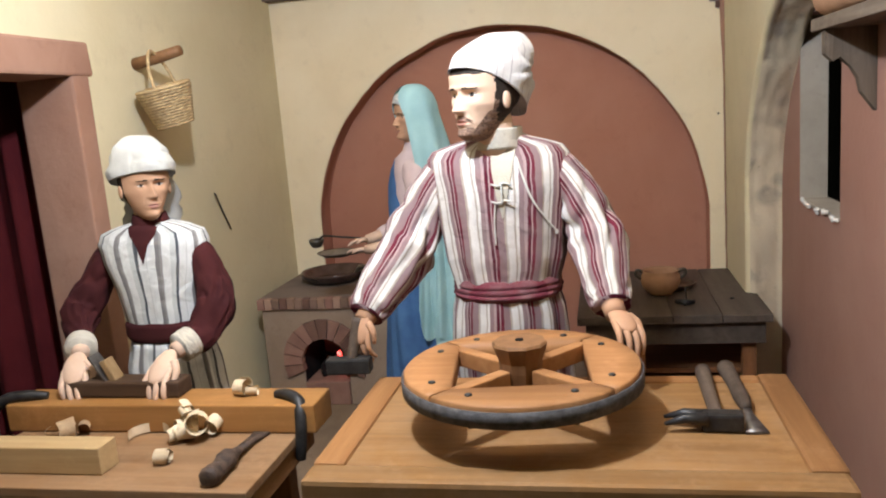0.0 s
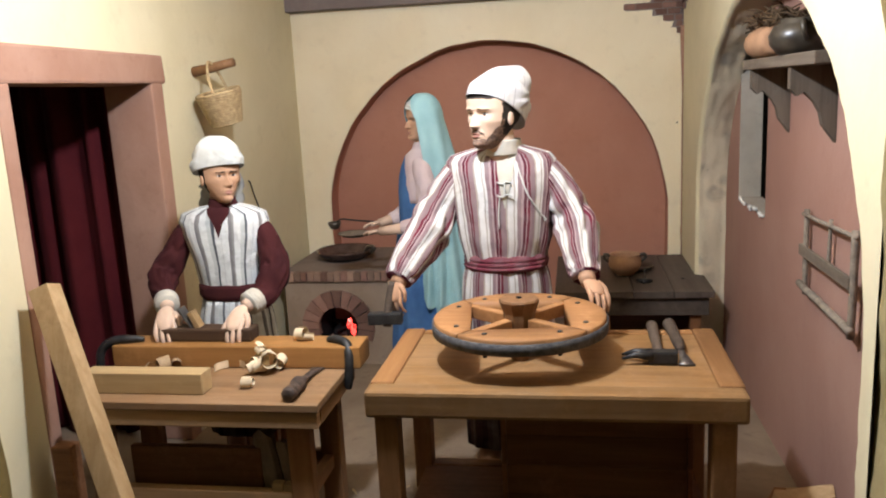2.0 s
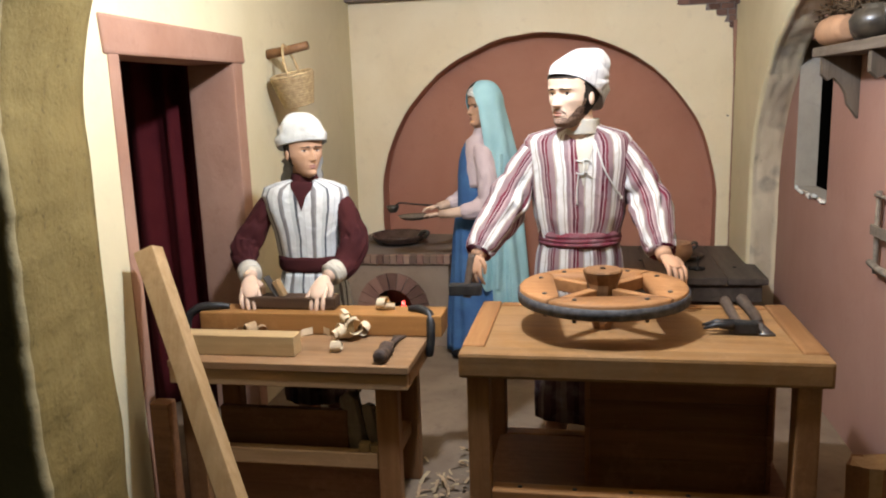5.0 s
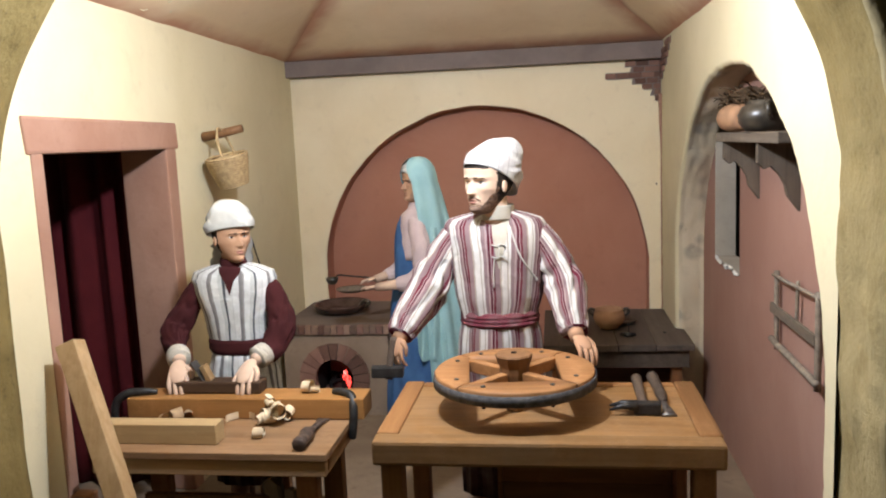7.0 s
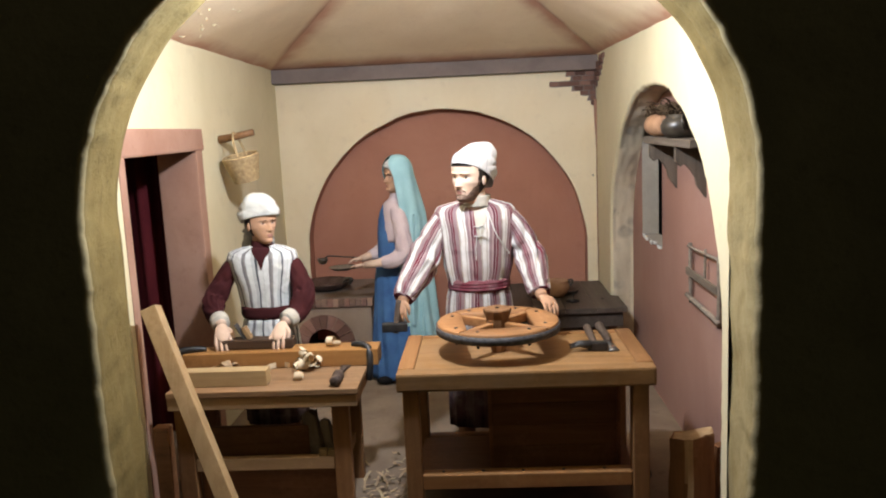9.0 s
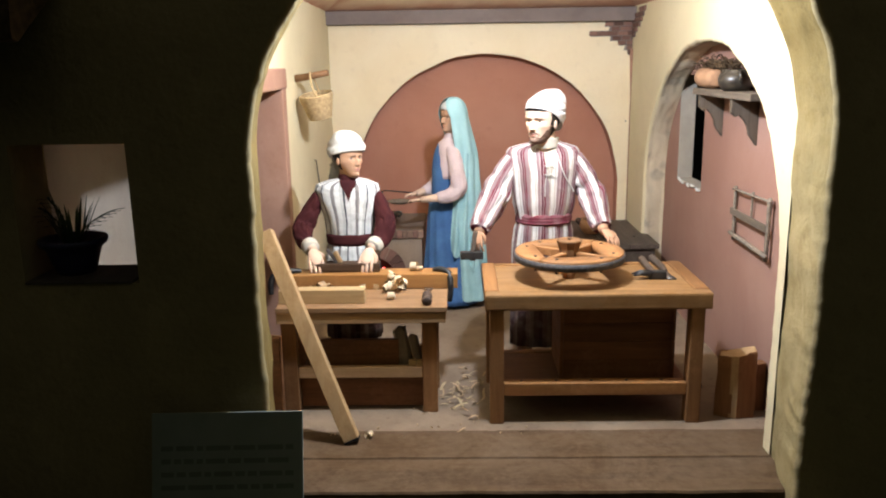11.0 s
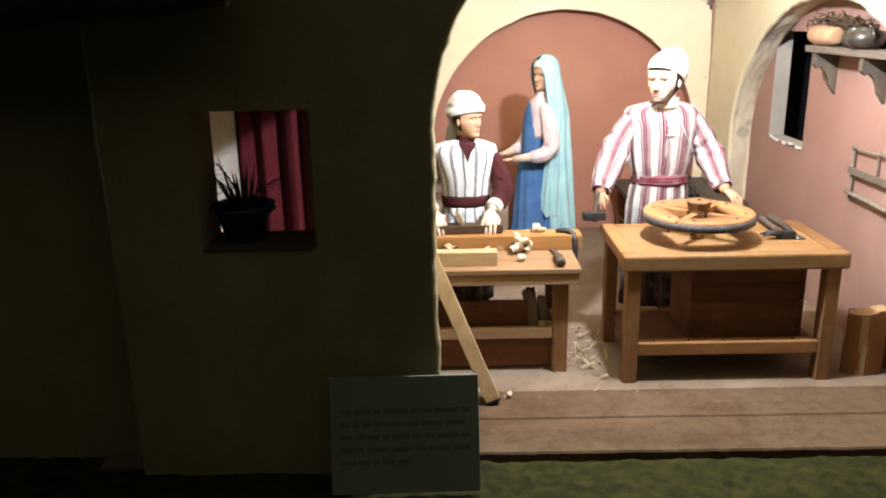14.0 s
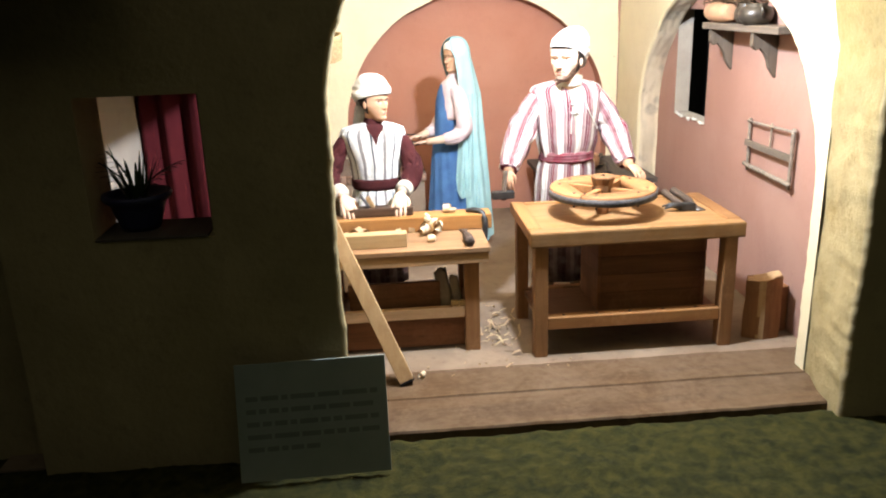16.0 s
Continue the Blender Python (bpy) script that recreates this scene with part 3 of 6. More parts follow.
for a, b in (((0.742, -0.22, 0.0), (0.792, 0.747, 1.2)), ((0.742, 1.027, 0.0), (0.792, 1.6, 1.2)), ((0.742, 0.747, 0.0), (0.792, 1.027, 0.488)), ((0.742, 0.747, 0.862), (0.792, 1.027, 1.2))):
    box(bm, a, b)
structure("wall_niche", bm, ROSE, "rose painted back wall of the niche")
bm = bmesh.new()
for a, b in (((0.7395, 1.0245, 0.485), (0.793, 1.0295, 0.865)), ((0.7395, 0.745, 0.4835), (0.793, 1.027, 0.4905))):
    box(bm, a, b)
window_1 = structure("window_1", bm, STONE, "small unglazed window with grey reveals")
window_1["category"] = "window"
bm = bmesh.new()
for i in range(16):
    y = 0.754 + 0.27 * random.random()
    blob(bm, (0.738, y, 0.487 + random.uniform(-0.008, 0.003)), (0.004, random.uniform(0.004, 0.012), random.uniform(0.003, 0.006)), 8, 6, 0, None, 0.6, i)
part("window_sill", bm, plain("white_filler", (0.78, 0.76, 0.70), (0.66, 0.63, 0.57), 60, 0.9), window_1, "crumbling white plaster edge")

# black sheet added behind the niche window for the unlit dark beyond
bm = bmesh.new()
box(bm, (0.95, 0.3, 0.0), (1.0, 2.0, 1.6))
structure("wall_dark_backdrop", bm, BLACK)

# hipped ceiling, its reddened edges, and the painted beam
bm = bmesh.new()
apex_l, apex_r = Vector((0.0, 0.55, 1.42)), Vector((0.12, 0.55, 1.42))
ring = [Vector((-0.62, -0.17, 1.137)), Vector((-0.62, 1.505, 1.118)), Vector((0.68, 1.505, 1.120)), Vector((0.68, -0.17, 1.092))]


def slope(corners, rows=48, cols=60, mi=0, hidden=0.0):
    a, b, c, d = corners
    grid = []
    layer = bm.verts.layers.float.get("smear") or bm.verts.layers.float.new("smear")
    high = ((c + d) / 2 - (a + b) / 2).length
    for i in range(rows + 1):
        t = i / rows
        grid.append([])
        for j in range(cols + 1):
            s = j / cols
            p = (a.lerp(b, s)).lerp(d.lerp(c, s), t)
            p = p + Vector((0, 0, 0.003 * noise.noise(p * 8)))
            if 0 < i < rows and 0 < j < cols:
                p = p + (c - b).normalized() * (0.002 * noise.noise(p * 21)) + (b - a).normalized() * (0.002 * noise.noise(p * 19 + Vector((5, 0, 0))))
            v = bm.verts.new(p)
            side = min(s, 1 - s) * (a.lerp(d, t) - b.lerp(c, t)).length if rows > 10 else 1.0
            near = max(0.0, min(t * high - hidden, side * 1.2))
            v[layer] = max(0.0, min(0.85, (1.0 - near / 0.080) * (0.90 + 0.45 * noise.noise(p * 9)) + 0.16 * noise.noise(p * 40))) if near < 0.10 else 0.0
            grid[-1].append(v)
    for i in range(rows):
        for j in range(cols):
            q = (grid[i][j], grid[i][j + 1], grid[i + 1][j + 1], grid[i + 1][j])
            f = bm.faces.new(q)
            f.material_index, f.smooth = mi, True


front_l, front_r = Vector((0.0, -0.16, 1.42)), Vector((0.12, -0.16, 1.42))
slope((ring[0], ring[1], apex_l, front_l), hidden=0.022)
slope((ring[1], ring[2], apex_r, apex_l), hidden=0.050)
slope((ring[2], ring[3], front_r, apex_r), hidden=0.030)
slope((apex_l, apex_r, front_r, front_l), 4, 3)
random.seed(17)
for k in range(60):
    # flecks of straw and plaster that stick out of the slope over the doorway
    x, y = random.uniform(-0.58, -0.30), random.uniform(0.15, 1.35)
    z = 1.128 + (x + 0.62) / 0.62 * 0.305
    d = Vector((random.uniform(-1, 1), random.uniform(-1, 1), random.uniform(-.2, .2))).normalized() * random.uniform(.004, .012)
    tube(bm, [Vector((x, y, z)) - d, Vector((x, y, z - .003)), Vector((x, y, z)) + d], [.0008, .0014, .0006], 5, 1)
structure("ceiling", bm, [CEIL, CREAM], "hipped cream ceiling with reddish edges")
bm = bmesh.new()
box(bm, (-0.63, 1.452, 1.071), (0.67, 1.53, 1.126), 0.004)
for v in bm.verts:
    v.co.z += 0.003 * noise.noise(v.co * 6)
structure("trim_beam", bm, BEAM, "grey-brown painted wall plate")

# the dim side room behind the doorway
for name, a, b, m in (("wall_side_room_north", (-1.20, 1.25, 0.0), (-0.705, 1.31, 1.3), SIDE_WALL), ("wall_side_room_west", (-1.18, -0.199, 0.0), (-1.102, 1.31, 1.3), SIDE_WALL), ("floor_side_room", (-1.22, -0.36, -0.05), (-0.72, 1.31, -0.002), FLOOR), ("ceiling_side_room", (-1.22, -0.36, 1.3), (-0.6, 1.31, 1.34), DARK_WALL)):
    bm = bmesh.new()
    box(bm, a, b)
    structure(name, bm, m)

# ---- mannequins, each one plain mesh ----
def body_ring(at, rx, ry, z, n, folds=0.0, seed=0.0, count=9):
    out = []
    for j in range(n):
        a = 2 * math.pi * j / n
        k = 1 + folds * (0.6 * math.sin(a * count + seed + z * 9) + 1.2 * noise.noise((math.cos(a) * 2.2 + seed, math.sin(a) * 2.2, z * 6)))
        out.append(Vector((at[0] + math.cos(a) * rx * k, at[1] + math.sin(a) * ry * k, z)))
    return out


def garment(bm, sections, mi, uv, n=56, folds=0.03, seed=0.0, count=9, caps=True, fine=4):
    """A hanging garment through sections (z, x, y, rx, ry, folds)."""
    rings = []
    for i in range(len(sections) - 1):
        for k in range(fine):
            t = k / fine
            s = [a + (b - a) * t for a, b in zip(sections[i], sections[i + 1])]
            rings.append(body_ring((s[1], s[2]), s[3], s[4], s[0], n, s[5], seed, count))
    s = sections[-1]
    rings.append(body_ring((s[1], s[2]), s[3], s[4], s[0], n, s[5], seed, count))
    skin(bm, rings, True, caps, mi, uv)


def facing(way):
    """A turn that takes -y to the given level direction."""
    return Matrix.Rotation(math.atan2(way[0], -way[1]), 3, "Z")


def along(table, z):
    """Values between the rows of a table whose first column is a height."""
    for a, b in zip(table, table[1:]):
        if z <= b[0]:
            t = max(0.0, (z - a[0]) / (b[0] - a[0]))
            t = t * t * (3 - 2 * t) * 0.5 + t * 0.5
            return [p + (q - p) * t for p, q in zip(a[1:], b[1:])]
    return list(table[-1][1:])


def hump(v, c, w):
    return math.exp(-((v - c) / w) ** 2)


# height over the chin, then front, back and half width, all in head heights
SKULL = [(0.0, .24, -.02, .07), (.03, .345, .0, .15), (.08, .385, -.02, .195), (.15, .365, -.06, .235), (.22, .375, -.14, .265), (.30, .37, -.25, .295), (.40, .37, -.36, .325), (.50, .365, -.42, .34), (.58, .385, -.445, .345), (.70, .385, -.45, .35), (.82, .33, -.41, .32), (.92, .22, -.28, .235), (.98, .10, -.13, .12), (1.0, .02, -.02, .02)]


def head(bm, at, tall, turn, mi_skin, mi_hair, mi_beard=None, mi_lip=None, mi_eye=None, gaunt=0.0, side=0.0, slim=0.0, line=0.80):
    """A sculpted head from the chin up: brow, eyes, nose, lips and jaw, with painted hair and features."""
    n, m = 120, 90
    rings, spots = [], []
    for i in range(m + 1):
        z = i / m
        f, b, w = along(SKULL, z)
        w *= 1 - slim * max(0.0, 1 - z / 0.40)
        row, mark = [], []
        for j in range(n):
            # more points round the face than at the back
            u = 2 * math.pi * j / n
            a = u - 0.45 * math.sin(u)
            x, y = math.sin(a), math.cos(a)
            px = w * abs(x) ** 0.86 * (1 if x > 0 else -1)
            py = (f if y > 0 else -b) * abs(y) ** 0.9 * (1 if y > 0 else -1)
            if y > 0:
                k = max(0.0, y) ** 0.8
                rise = max(0.0, min(1.0, (0.545 - z) / 0.20)) if z > 0.33 else max(0.0, 1 - (0.33 - z) / 0.045)
                ridge = hump(px, 0, 0.036 + 0.018 * rise) * rise
                wings = hump(abs(px), 0.052, 0.022) * hump(z, 0.335, 0.025)
                eye = hump(abs(px), 0.145, 0.072) * hump(z, 0.497, 0.042) + 0.6 * hump(abs(px), 0.06, 0.03) * hump(z, 0.50, 0.035)
                ball = hump(abs(px), 0.145, 0.045) * hump(z, 0.492, 0.021)
                lid = hump(abs(px), 0.145, 0.055) * hump(z, 0.518, 0.008)
                brow = hump(abs(px), 0.14, 0.10) * hump(z, 0.565, 0.026)
                lips = hump(px, 0, 0.085) * (hump(z, 0.236, 0.014) + 1.15 * hump(z, 0.190, 0.017))
                mouth = hump(px, 0, 0.095) * hump(z, 0.214, 0.008)
                crease = hump(abs(px), 0.105 + 0.25 * (0.33 - z), 0.016) * hump(z, 0.28, 0.05)
                hollow = hump(abs(px), 0.215, 0.06) * hump(z, 0.25, 0.09)
                cheek = hump(abs(px), 0.20, 0.07) * hump(z, 0.40, 0.06)
                chin = hump(px, 0, 0.085) * hump(z, 0.085, 0.05)
                groove = hump(px, 0, 0.09) * hump(z, 0.145, 0.018)
                py += k * (0.115 * ridge + 0.026 * wings - 0.052 * eye + 0.026 * ball + 0.010 * lid + 0.022 * brow + 0.019 * lips - 0.016 * mouth - 0.010 * crease - (0.012 + 0.03 * gaunt) * hollow + 0.012 * cheek + 0.022 * chin - 0.014 * groove)
            row.append(Vector(at) + turn @ Vector((px * tall, -py * tall, z * tall)))
            mark.append((px, py, z))
        rings.append(row)
        spots.append(mark)
    count = len(bm.faces)
    skin(bm, rings, True, True, mi_skin)
    bm.faces.ensure_lookup_table()
    for i in range(m):
        for j in range(n):
            px = (spots[i][j][0] + spots[i][(j + 1) % n][0]) / 2
            py = (spots[i][j][1] + spots[i + 1][j][1]) / 2
            z = (i + 0.5) / m
            face = bm.faces[count + i * n + j]
            wave = 0.025 * noise.noise((px * 9, py * 9, z * 9))
            ax = abs(px)
            if py < 0.10 * side + wave and z > 0.20 or z > line + wave or (py < 0.20 * side + wave and z > 0.42 and ax > 0.26) or (py < 0.15 * side + wave and z > 0.30 and ax > 0.26):
                face.material_index = mi_hair
            elif py > 0 and abs(z - 0.563 - 0.05 * (0.16 - ax)) < 0.008 and 0.055 < ax < 0.225:
                face.material_index = mi_hair
            elif mi_eye is not None and py > 0.15 and ((ax - 0.145) / 0.046) ** 2 + ((z - 0.494) / 0.014) ** 2 < 1:
                face.material_index = mi_hair if abs(ax - 0.140) < 0.017 else mi_eye
            elif py > 0.15 and abs(z - 0.511 + 2.5 * (ax - 0.145) ** 2) < 0.006 and abs(ax - 0.145) < 0.052:
                face.material_index = mi_hair
            elif mi_lip is not None and py > 0.2 and ax < 0.085 - 1.2 * abs(z - 0.212) and 0.172 < z < 0.248:
                face.material_index = mi_lip
            elif mi_beard is not None:
                edge = 0.155 + 1.25 * max(0.0, ax - 0.135) + wave
                tache = abs(z - 0.268 + 0.7 * max(0.0, ax - 0.05)) < 0.019 and ax < 0.13
                if (z < edge and py > -0.05) or (py > 0.2 and tache) or (py < 0.17 and py > 0.02 and z < 0.42):
                    face.material_index = mi_beard
    for s in (-1, 1):
        blob(bm, Vector(at) + turn @ Vector((s * tall * 0.345, -tall * 0.015, tall * 0.42)), (tall * 0.028, tall * 0.055, tall * 0.095), 14, 10, mi_skin, turn)


def palm(bm, wrist, way, up, size, mi, curl=0.3, spread=0.2):
    """A simple hand: a flattened palm, four fingers and a thumb."""
    w, d = Vector(wrist), Vector(way).normalized()
    u = (Vector(up) - d * Vector(up).dot(d)).normalized()
    s = d.cross(u)
    m = Matrix((s, d, u)).transposed()
    blob(bm, w + d * size * 0.45, (size * 0.40, size * 0.66, size * 0.20), 18, 14, mi, m)
    for k in range(4):
        a = w + d * size * (0.86 - 0.05 * abs(k - 1.4)) + s * size * (k - 1.5) * spread
        ln = size * (0.66, 0.78, 0.74, 0.58)[k]
        out = s * (k - 1.5) * size * 0.05
        pts = [a - d * size * 0.3, a + d * ln * 0.35 + out - u * ln * curl * 0.12, a + d * ln * 0.75 + out - u * ln * curl * 0.5, a + d * ln * 0.92 + out - u * ln * curl * 1.0]
        p, r = smooth_path(pts, [size * 0.115, size * 0.105, size * 0.09, size * 0.06], 4)
        tube(bm, p, r, 10, mi)
        blob(bm, p[-1], (size * 0.06,) * 3, 8, 6, mi)
    a = w + d * size * 0.25 - s * size * 0.30
    p, r = smooth_path([a, a - s * size * 0.22 + d * size * 0.28 - u * size * 0.08, a - s * size * 0.20 + d * size * 0.66 - u * size * 0.24], [size * 0.16, size * 0.12, size * 0.075], 4)
    tube(bm, p, r, 10, mi)
    blob(bm, p[-1], (size * 0.075,) * 3, 8, 6, mi)


def sleeve(bm, points, radii, mi, uv, creases=0.12, seed=0.0, bend=0.55, flat=1.0):
    """A sleeve with slanting creases, deepest about the elbow (bend: its share of the length)."""
    p, r = smooth_path(points, radii, 12)
    n, rings, side = 48, [], None
    for i, q in enumerate(p):
        d = (p[min(i + 1, len(p) - 1)] - p[max(i - 1, 0)]).normalized()
        side = d.orthogonal().normalized() if side is None else (side - d * side.dot(d)).normalized()
        up = d.cross(side)
        s = i / (len(p) - 1)
        deep = creases * (0.35 + 0.9 * hump(s, bend, 0.2) + 0.5 * hump(s, 0.92, 0.08)) * min(1.0, s * 6)
        ring = []
        for j in range(n):
            a = 2 * math.pi * j / n
            c, t = math.cos(a), math.sin(a)
            ph = s * 6 + 1.3 * math.sin(a + seed) + 2.4 * noise.noise((c * 1.2 + seed, t * 1.2, s * 3))
            k = 1 + deep * (abs(math.sin(ph * math.pi * 0.5)) ** 0.7 - 0.6) + 0.6 * deep * noise.noise((c * 2.6, t * 2.6 + seed, s * 11))
            ring.append(q + side * (c * r[i] * k) + up * (t * r[i] * k * flat))
        rings.append(ring)
    skin(bm, rings, True, True, mi, uv)


def headcloth(bm, at, turn, rim, bulge, mi, crown, seed=0.0):
    """A head cloth. rim: half width, half depth, front and back height; bulge: share of the height, and radius there, up to the crown."""
    n, rows = 96, 44
    w, d, zf, zb = rim
    rings = []
    for i in range(rows):
        t = i / (rows - 1)
        scale, back = along(bulge, t)
        ring = []
        for j in range(n):
            a = 2 * math.pi * j / n
            c, s = math.cos(a), math.sin(a)
            low = zf + (zb - zf) * (0.5 + 0.5 * s)
            k = scale * (1 + 0.035 * noise.noise((c * 2 + seed, s * 2, t * 4)))
            p = Vector((c * w * k, s * d * k + back * d, low + (crown - low) * t + 0.0025 * noise.noise((c * 3, s * 3, seed)) * (1 - t)))
            ring.append(Vector(at) + turn @ p)
        rings.append(ring)
    inside = [Vector(at) + (p - Vector(at)) * 0.94 for p in rings[1]]
    for p, q in zip(inside, rings[1]):
        p.z = q.z + 0.002
    skin(bm, [inside] + rings, True, True, mi)


def skullcap(bm, at, turn, rim, crown, mi, pouch, pleat=0.05, seed=0.0, uv=None, full=0.07, back=0.22, crease=0.03, brim=0.0):
    """A close cap. rim: half width, half depth, front and back height; pouch: the way in which its gathered end points."""
    n, rows = 112, 44
    w, d, zf, zb = rim
    toward = Vector(pouch).normalized()
    rings = []
    for i in range(rows):
        t = i / (rows - 1)
        ring = []
        for j in range(n):
            a = 2 * math.pi * j / n
            c, q = math.cos(a), math.sin(a)
            low = zf + (zb - zf) * (0.5 + 0.5 * q) ** 1.25
            k = math.cos(t * math.pi / 2) ** (0.80 - 1.5 * back * q) * (1.0 + full * (1 + 0.7 * q) * math.sin(math.pi * min(1.0, t * 1.5)))
            z = low + (crown - low) * math.sin(t * math.pi / 2) ** 0.92
            p = Vector((c * w * k, q * d * k + back * d * math.sin(t * math.pi / 2), z - (zf + zb) / 2))
            e = p.normalized()
            near = max(0.0, e.dot(toward))
            side = e - toward * e.dot(toward)
            ang = math.atan2(side.z, side.x * toward.y - side.y * toward.x)
            bulge = 0.16 * near ** 6 - 0.26 * near ** 60
            folds = pleat * (abs(math.sin(ang * 4.5 + seed + 2 * near)) ** 0.7 - 0.6) * near ** 3 * (1 - near ** 40)
            soft = 0.045 * noise.noise(e * 3.1 + Vector((seed, 0, 0))) + crease * (abs(math.sin(t * 8 + 1.8 * c + 2 * noise.noise(e * 1.5) + seed)) ** 0.6 - 0.6) * (1 - t)
            roll = brim * (1 - (t / 0.11 - 1) ** 2) if t < 0.22 else 0.0
            grow = 1 + min(1.0, t * 7) * (bulge + folds + soft) + roll
            p = Vector((p.x * grow, p.y * grow, p.z * (1 + 0.4 * (grow - 1)) + (zf + zb) / 2))
            ring.append(Vector(at) + turn @ p)
        rings.append(ring)
    mid = sum(rings[1], Vector((0, 0, 0))) / n
    inside = [mid + (p - mid) * 0.93 + Vector((0, 0, 0.003)) for p in rings[1]]
    skin(bm, [inside] + rings, True, True, mi, uv)


def torso_front(sections, x, z, lift=0.0):
    """The place on a garment's front at x and z, lifted off it."""
    rows = sorted((s[0], s[1], s[2], s[3], s[4]) for s in sections)
    cx, cy, rx, ry = along([list(r) for r in rows], z)
    u = max(-0.97, min(0.97, (x - cx) / rx))
    return Vector((x, cy - ry * math.sqrt(1 - u * u) - lift, z))


def front_panel(bm, sections, x0, edges, mi, lift=0.0025, uv=None):
    """A cloth panel laid on a garment's front: edges are rows of height, left and right reach from x0."""
    rows = []
    for i in range(13):
        z = edges[0][0] + (edges[-1][0] - edges[0][0]) * i / 12
        lo, hi = along([list(e) for e in edges], z)
        rows.append([torso_front(sections, x0 + lo + (hi - lo) * j / 8, z, lift) for j in range(9)])
    skin(bm, rows, False, False, mi, uv)


def cord(bm, pts, r, mi):
    p, rr = smooth_path(pts, [r] * len(pts), 5)
    tube(bm, p, rr, 6, mi)


# carpenter in the striped tunic
bm = bmesh.new()
skirt = [(0.300, .184, .446, .092, .066, .06), (0.36, .184, .436, .090, .072, .055), (0.43, .184, .428, .084, .066, .045), (0.455, .184, .424, .079, .062, .03)]
chest = [(0.455, .184, .424, .078, .061, .02), (0.478, .184, .424, .081, .062, .07), (0.51, .184, .423, .091, .067, .075), (0.56, .184, .422, .097, .068, .045), (0.61, .184, .422, .103, .068, .03), (0.640, .182, .424, .107, .063, .012), (0.660, .180, .426, .107, .055, .006), (0.672, .180, .425, .098, .048, .004), (0.680, .182, .420, .074, .044, .003), (0.686, .185, .414, .050, .041, .0), (0.691, .186, .410, .037, .037, .0)]
garment(bm, skirt, 0, 0.50, n=96, seed=1.0, count=13)
# lower skirt, its table shade put into the colour
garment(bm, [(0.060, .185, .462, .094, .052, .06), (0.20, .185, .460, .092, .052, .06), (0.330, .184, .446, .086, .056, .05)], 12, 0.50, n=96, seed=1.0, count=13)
garment(bm, chest, 0, 0.50, n=96, seed=1.0, count=11)
for k, (lo, hi) in enumerate(((0.449, 0.463), (0.455, 0.473), (0.464, 0.481))):
    mid = (lo + hi) / 2
    garment(bm, [(lo, .184, .424, .080, .063, .01), (mid, .184, .424, .0845 - .0008 * k, .0675, .018), (hi, .184, .424, .080, .063, .01)], 5, 0.02, n=64, seed=2.0 + k, count=3)
tube(bm, [(.184, .402, .66), (.180, .384, .735)], [.030, .027], 20, 7)
garment(bm, [(0.672, .186, .408, .040, .041, .0), (0.690, .187, .402, .036, .036, .02), (0.702, .188, .399, .034, .034, .03), (0.700, .188, .399, .030, .030, .0)], 6, 0.2, n=40, seed=3)
front_panel(bm, chest, .192, [(0.576, -.001, .001), (0.61, -.008, .009), (0.65, -.014, .017), (0.678, -.015, .022)], 6, 0.002)
turn = facing((-0.82, -1.0))
head(bm, (.174, .386, .686), .131, turn, 7, 2, 8, 9, 10, 0.45, 0.8, 0.14, 0.71)
skullcap(bm, (.177, .390, 0.0), turn, (.0500, .0585, .788, .716), .836, 11, (.55, .80, .38), 0.16, 0.5, 0.36, 0.02, 0.36)
sleeve(bm, [(.122, .426, .650), (.094, .424, .630), (.062, .418, .580), (.036, .396, .528), (.004, .340, .478), (-.010, .310, .452)], [.022, .033, .035, .043, .034, .025], 0, 0.25, 0.24, 5.0)
sleeve(bm, [(.238, .426, .650), (.268, .424, .630), (.300, .420, .580), (.322, .398, .530), (.332, .346, .478), (.338, .316, .454)], [.022, .033, .035, .040, .032, .025], 0, 0.25, 0.24, 8.0)
tube(bm, [(-.002, .320, .462), (-.012, .304, .444)], [.016, .0150], 14, 1)
tube(bm, [(.337, .322, .460), (.343, .298, .446)], [.016, .0145], 14, 1)
palm(bm, (-.012, .302, .452), (-.14, -.34, -1), (-.45, -.85, .35), .039, 1, 0.9, 0.19)
palm(bm, (.343, .302, .449), (.42, -.85, -.36), (.25, -.25, 1), .042, 1, 0.95, 0.21)
for x in (.135, .235):
    tube(bm, [(x, .47, .09), (x, .46, .04), (x - .006, .42, .018), (x - .01, .38, .012)], [.024, .024, .022, .014], 12, 1)
for z in (.624, .600):
    cord(bm, [torso_front(chest, .192 + dx, z + 0.002 * math.sin(dx * 400), .0055) for dx in (-.014, -.004, .004, .014)], .0015, 3)
cord(bm, [torso_front(chest, .192, .626, .005), torso_front(chest, .193, .612, .006), torso_front(chest, .192, .596, .005)], .0015, 3)
cord(bm, [torso_front(chest, .183, .600, .004), torso_front(chest, .180, .570, .004), torso_front(chest, .180, .538, .004)], .0014, 3)
cord(bm, [torso_front(chest, .214, .660, .004), torso_front(chest, .232, .606, .004), torso_front(chest, .252, .570, .004), torso_front(chest, .264, .552, .004)], .0016, 3)
blob(bm, torso_front(chest, .265, .549, .004), (.0025, .0025, .004), 8, 6, 3)
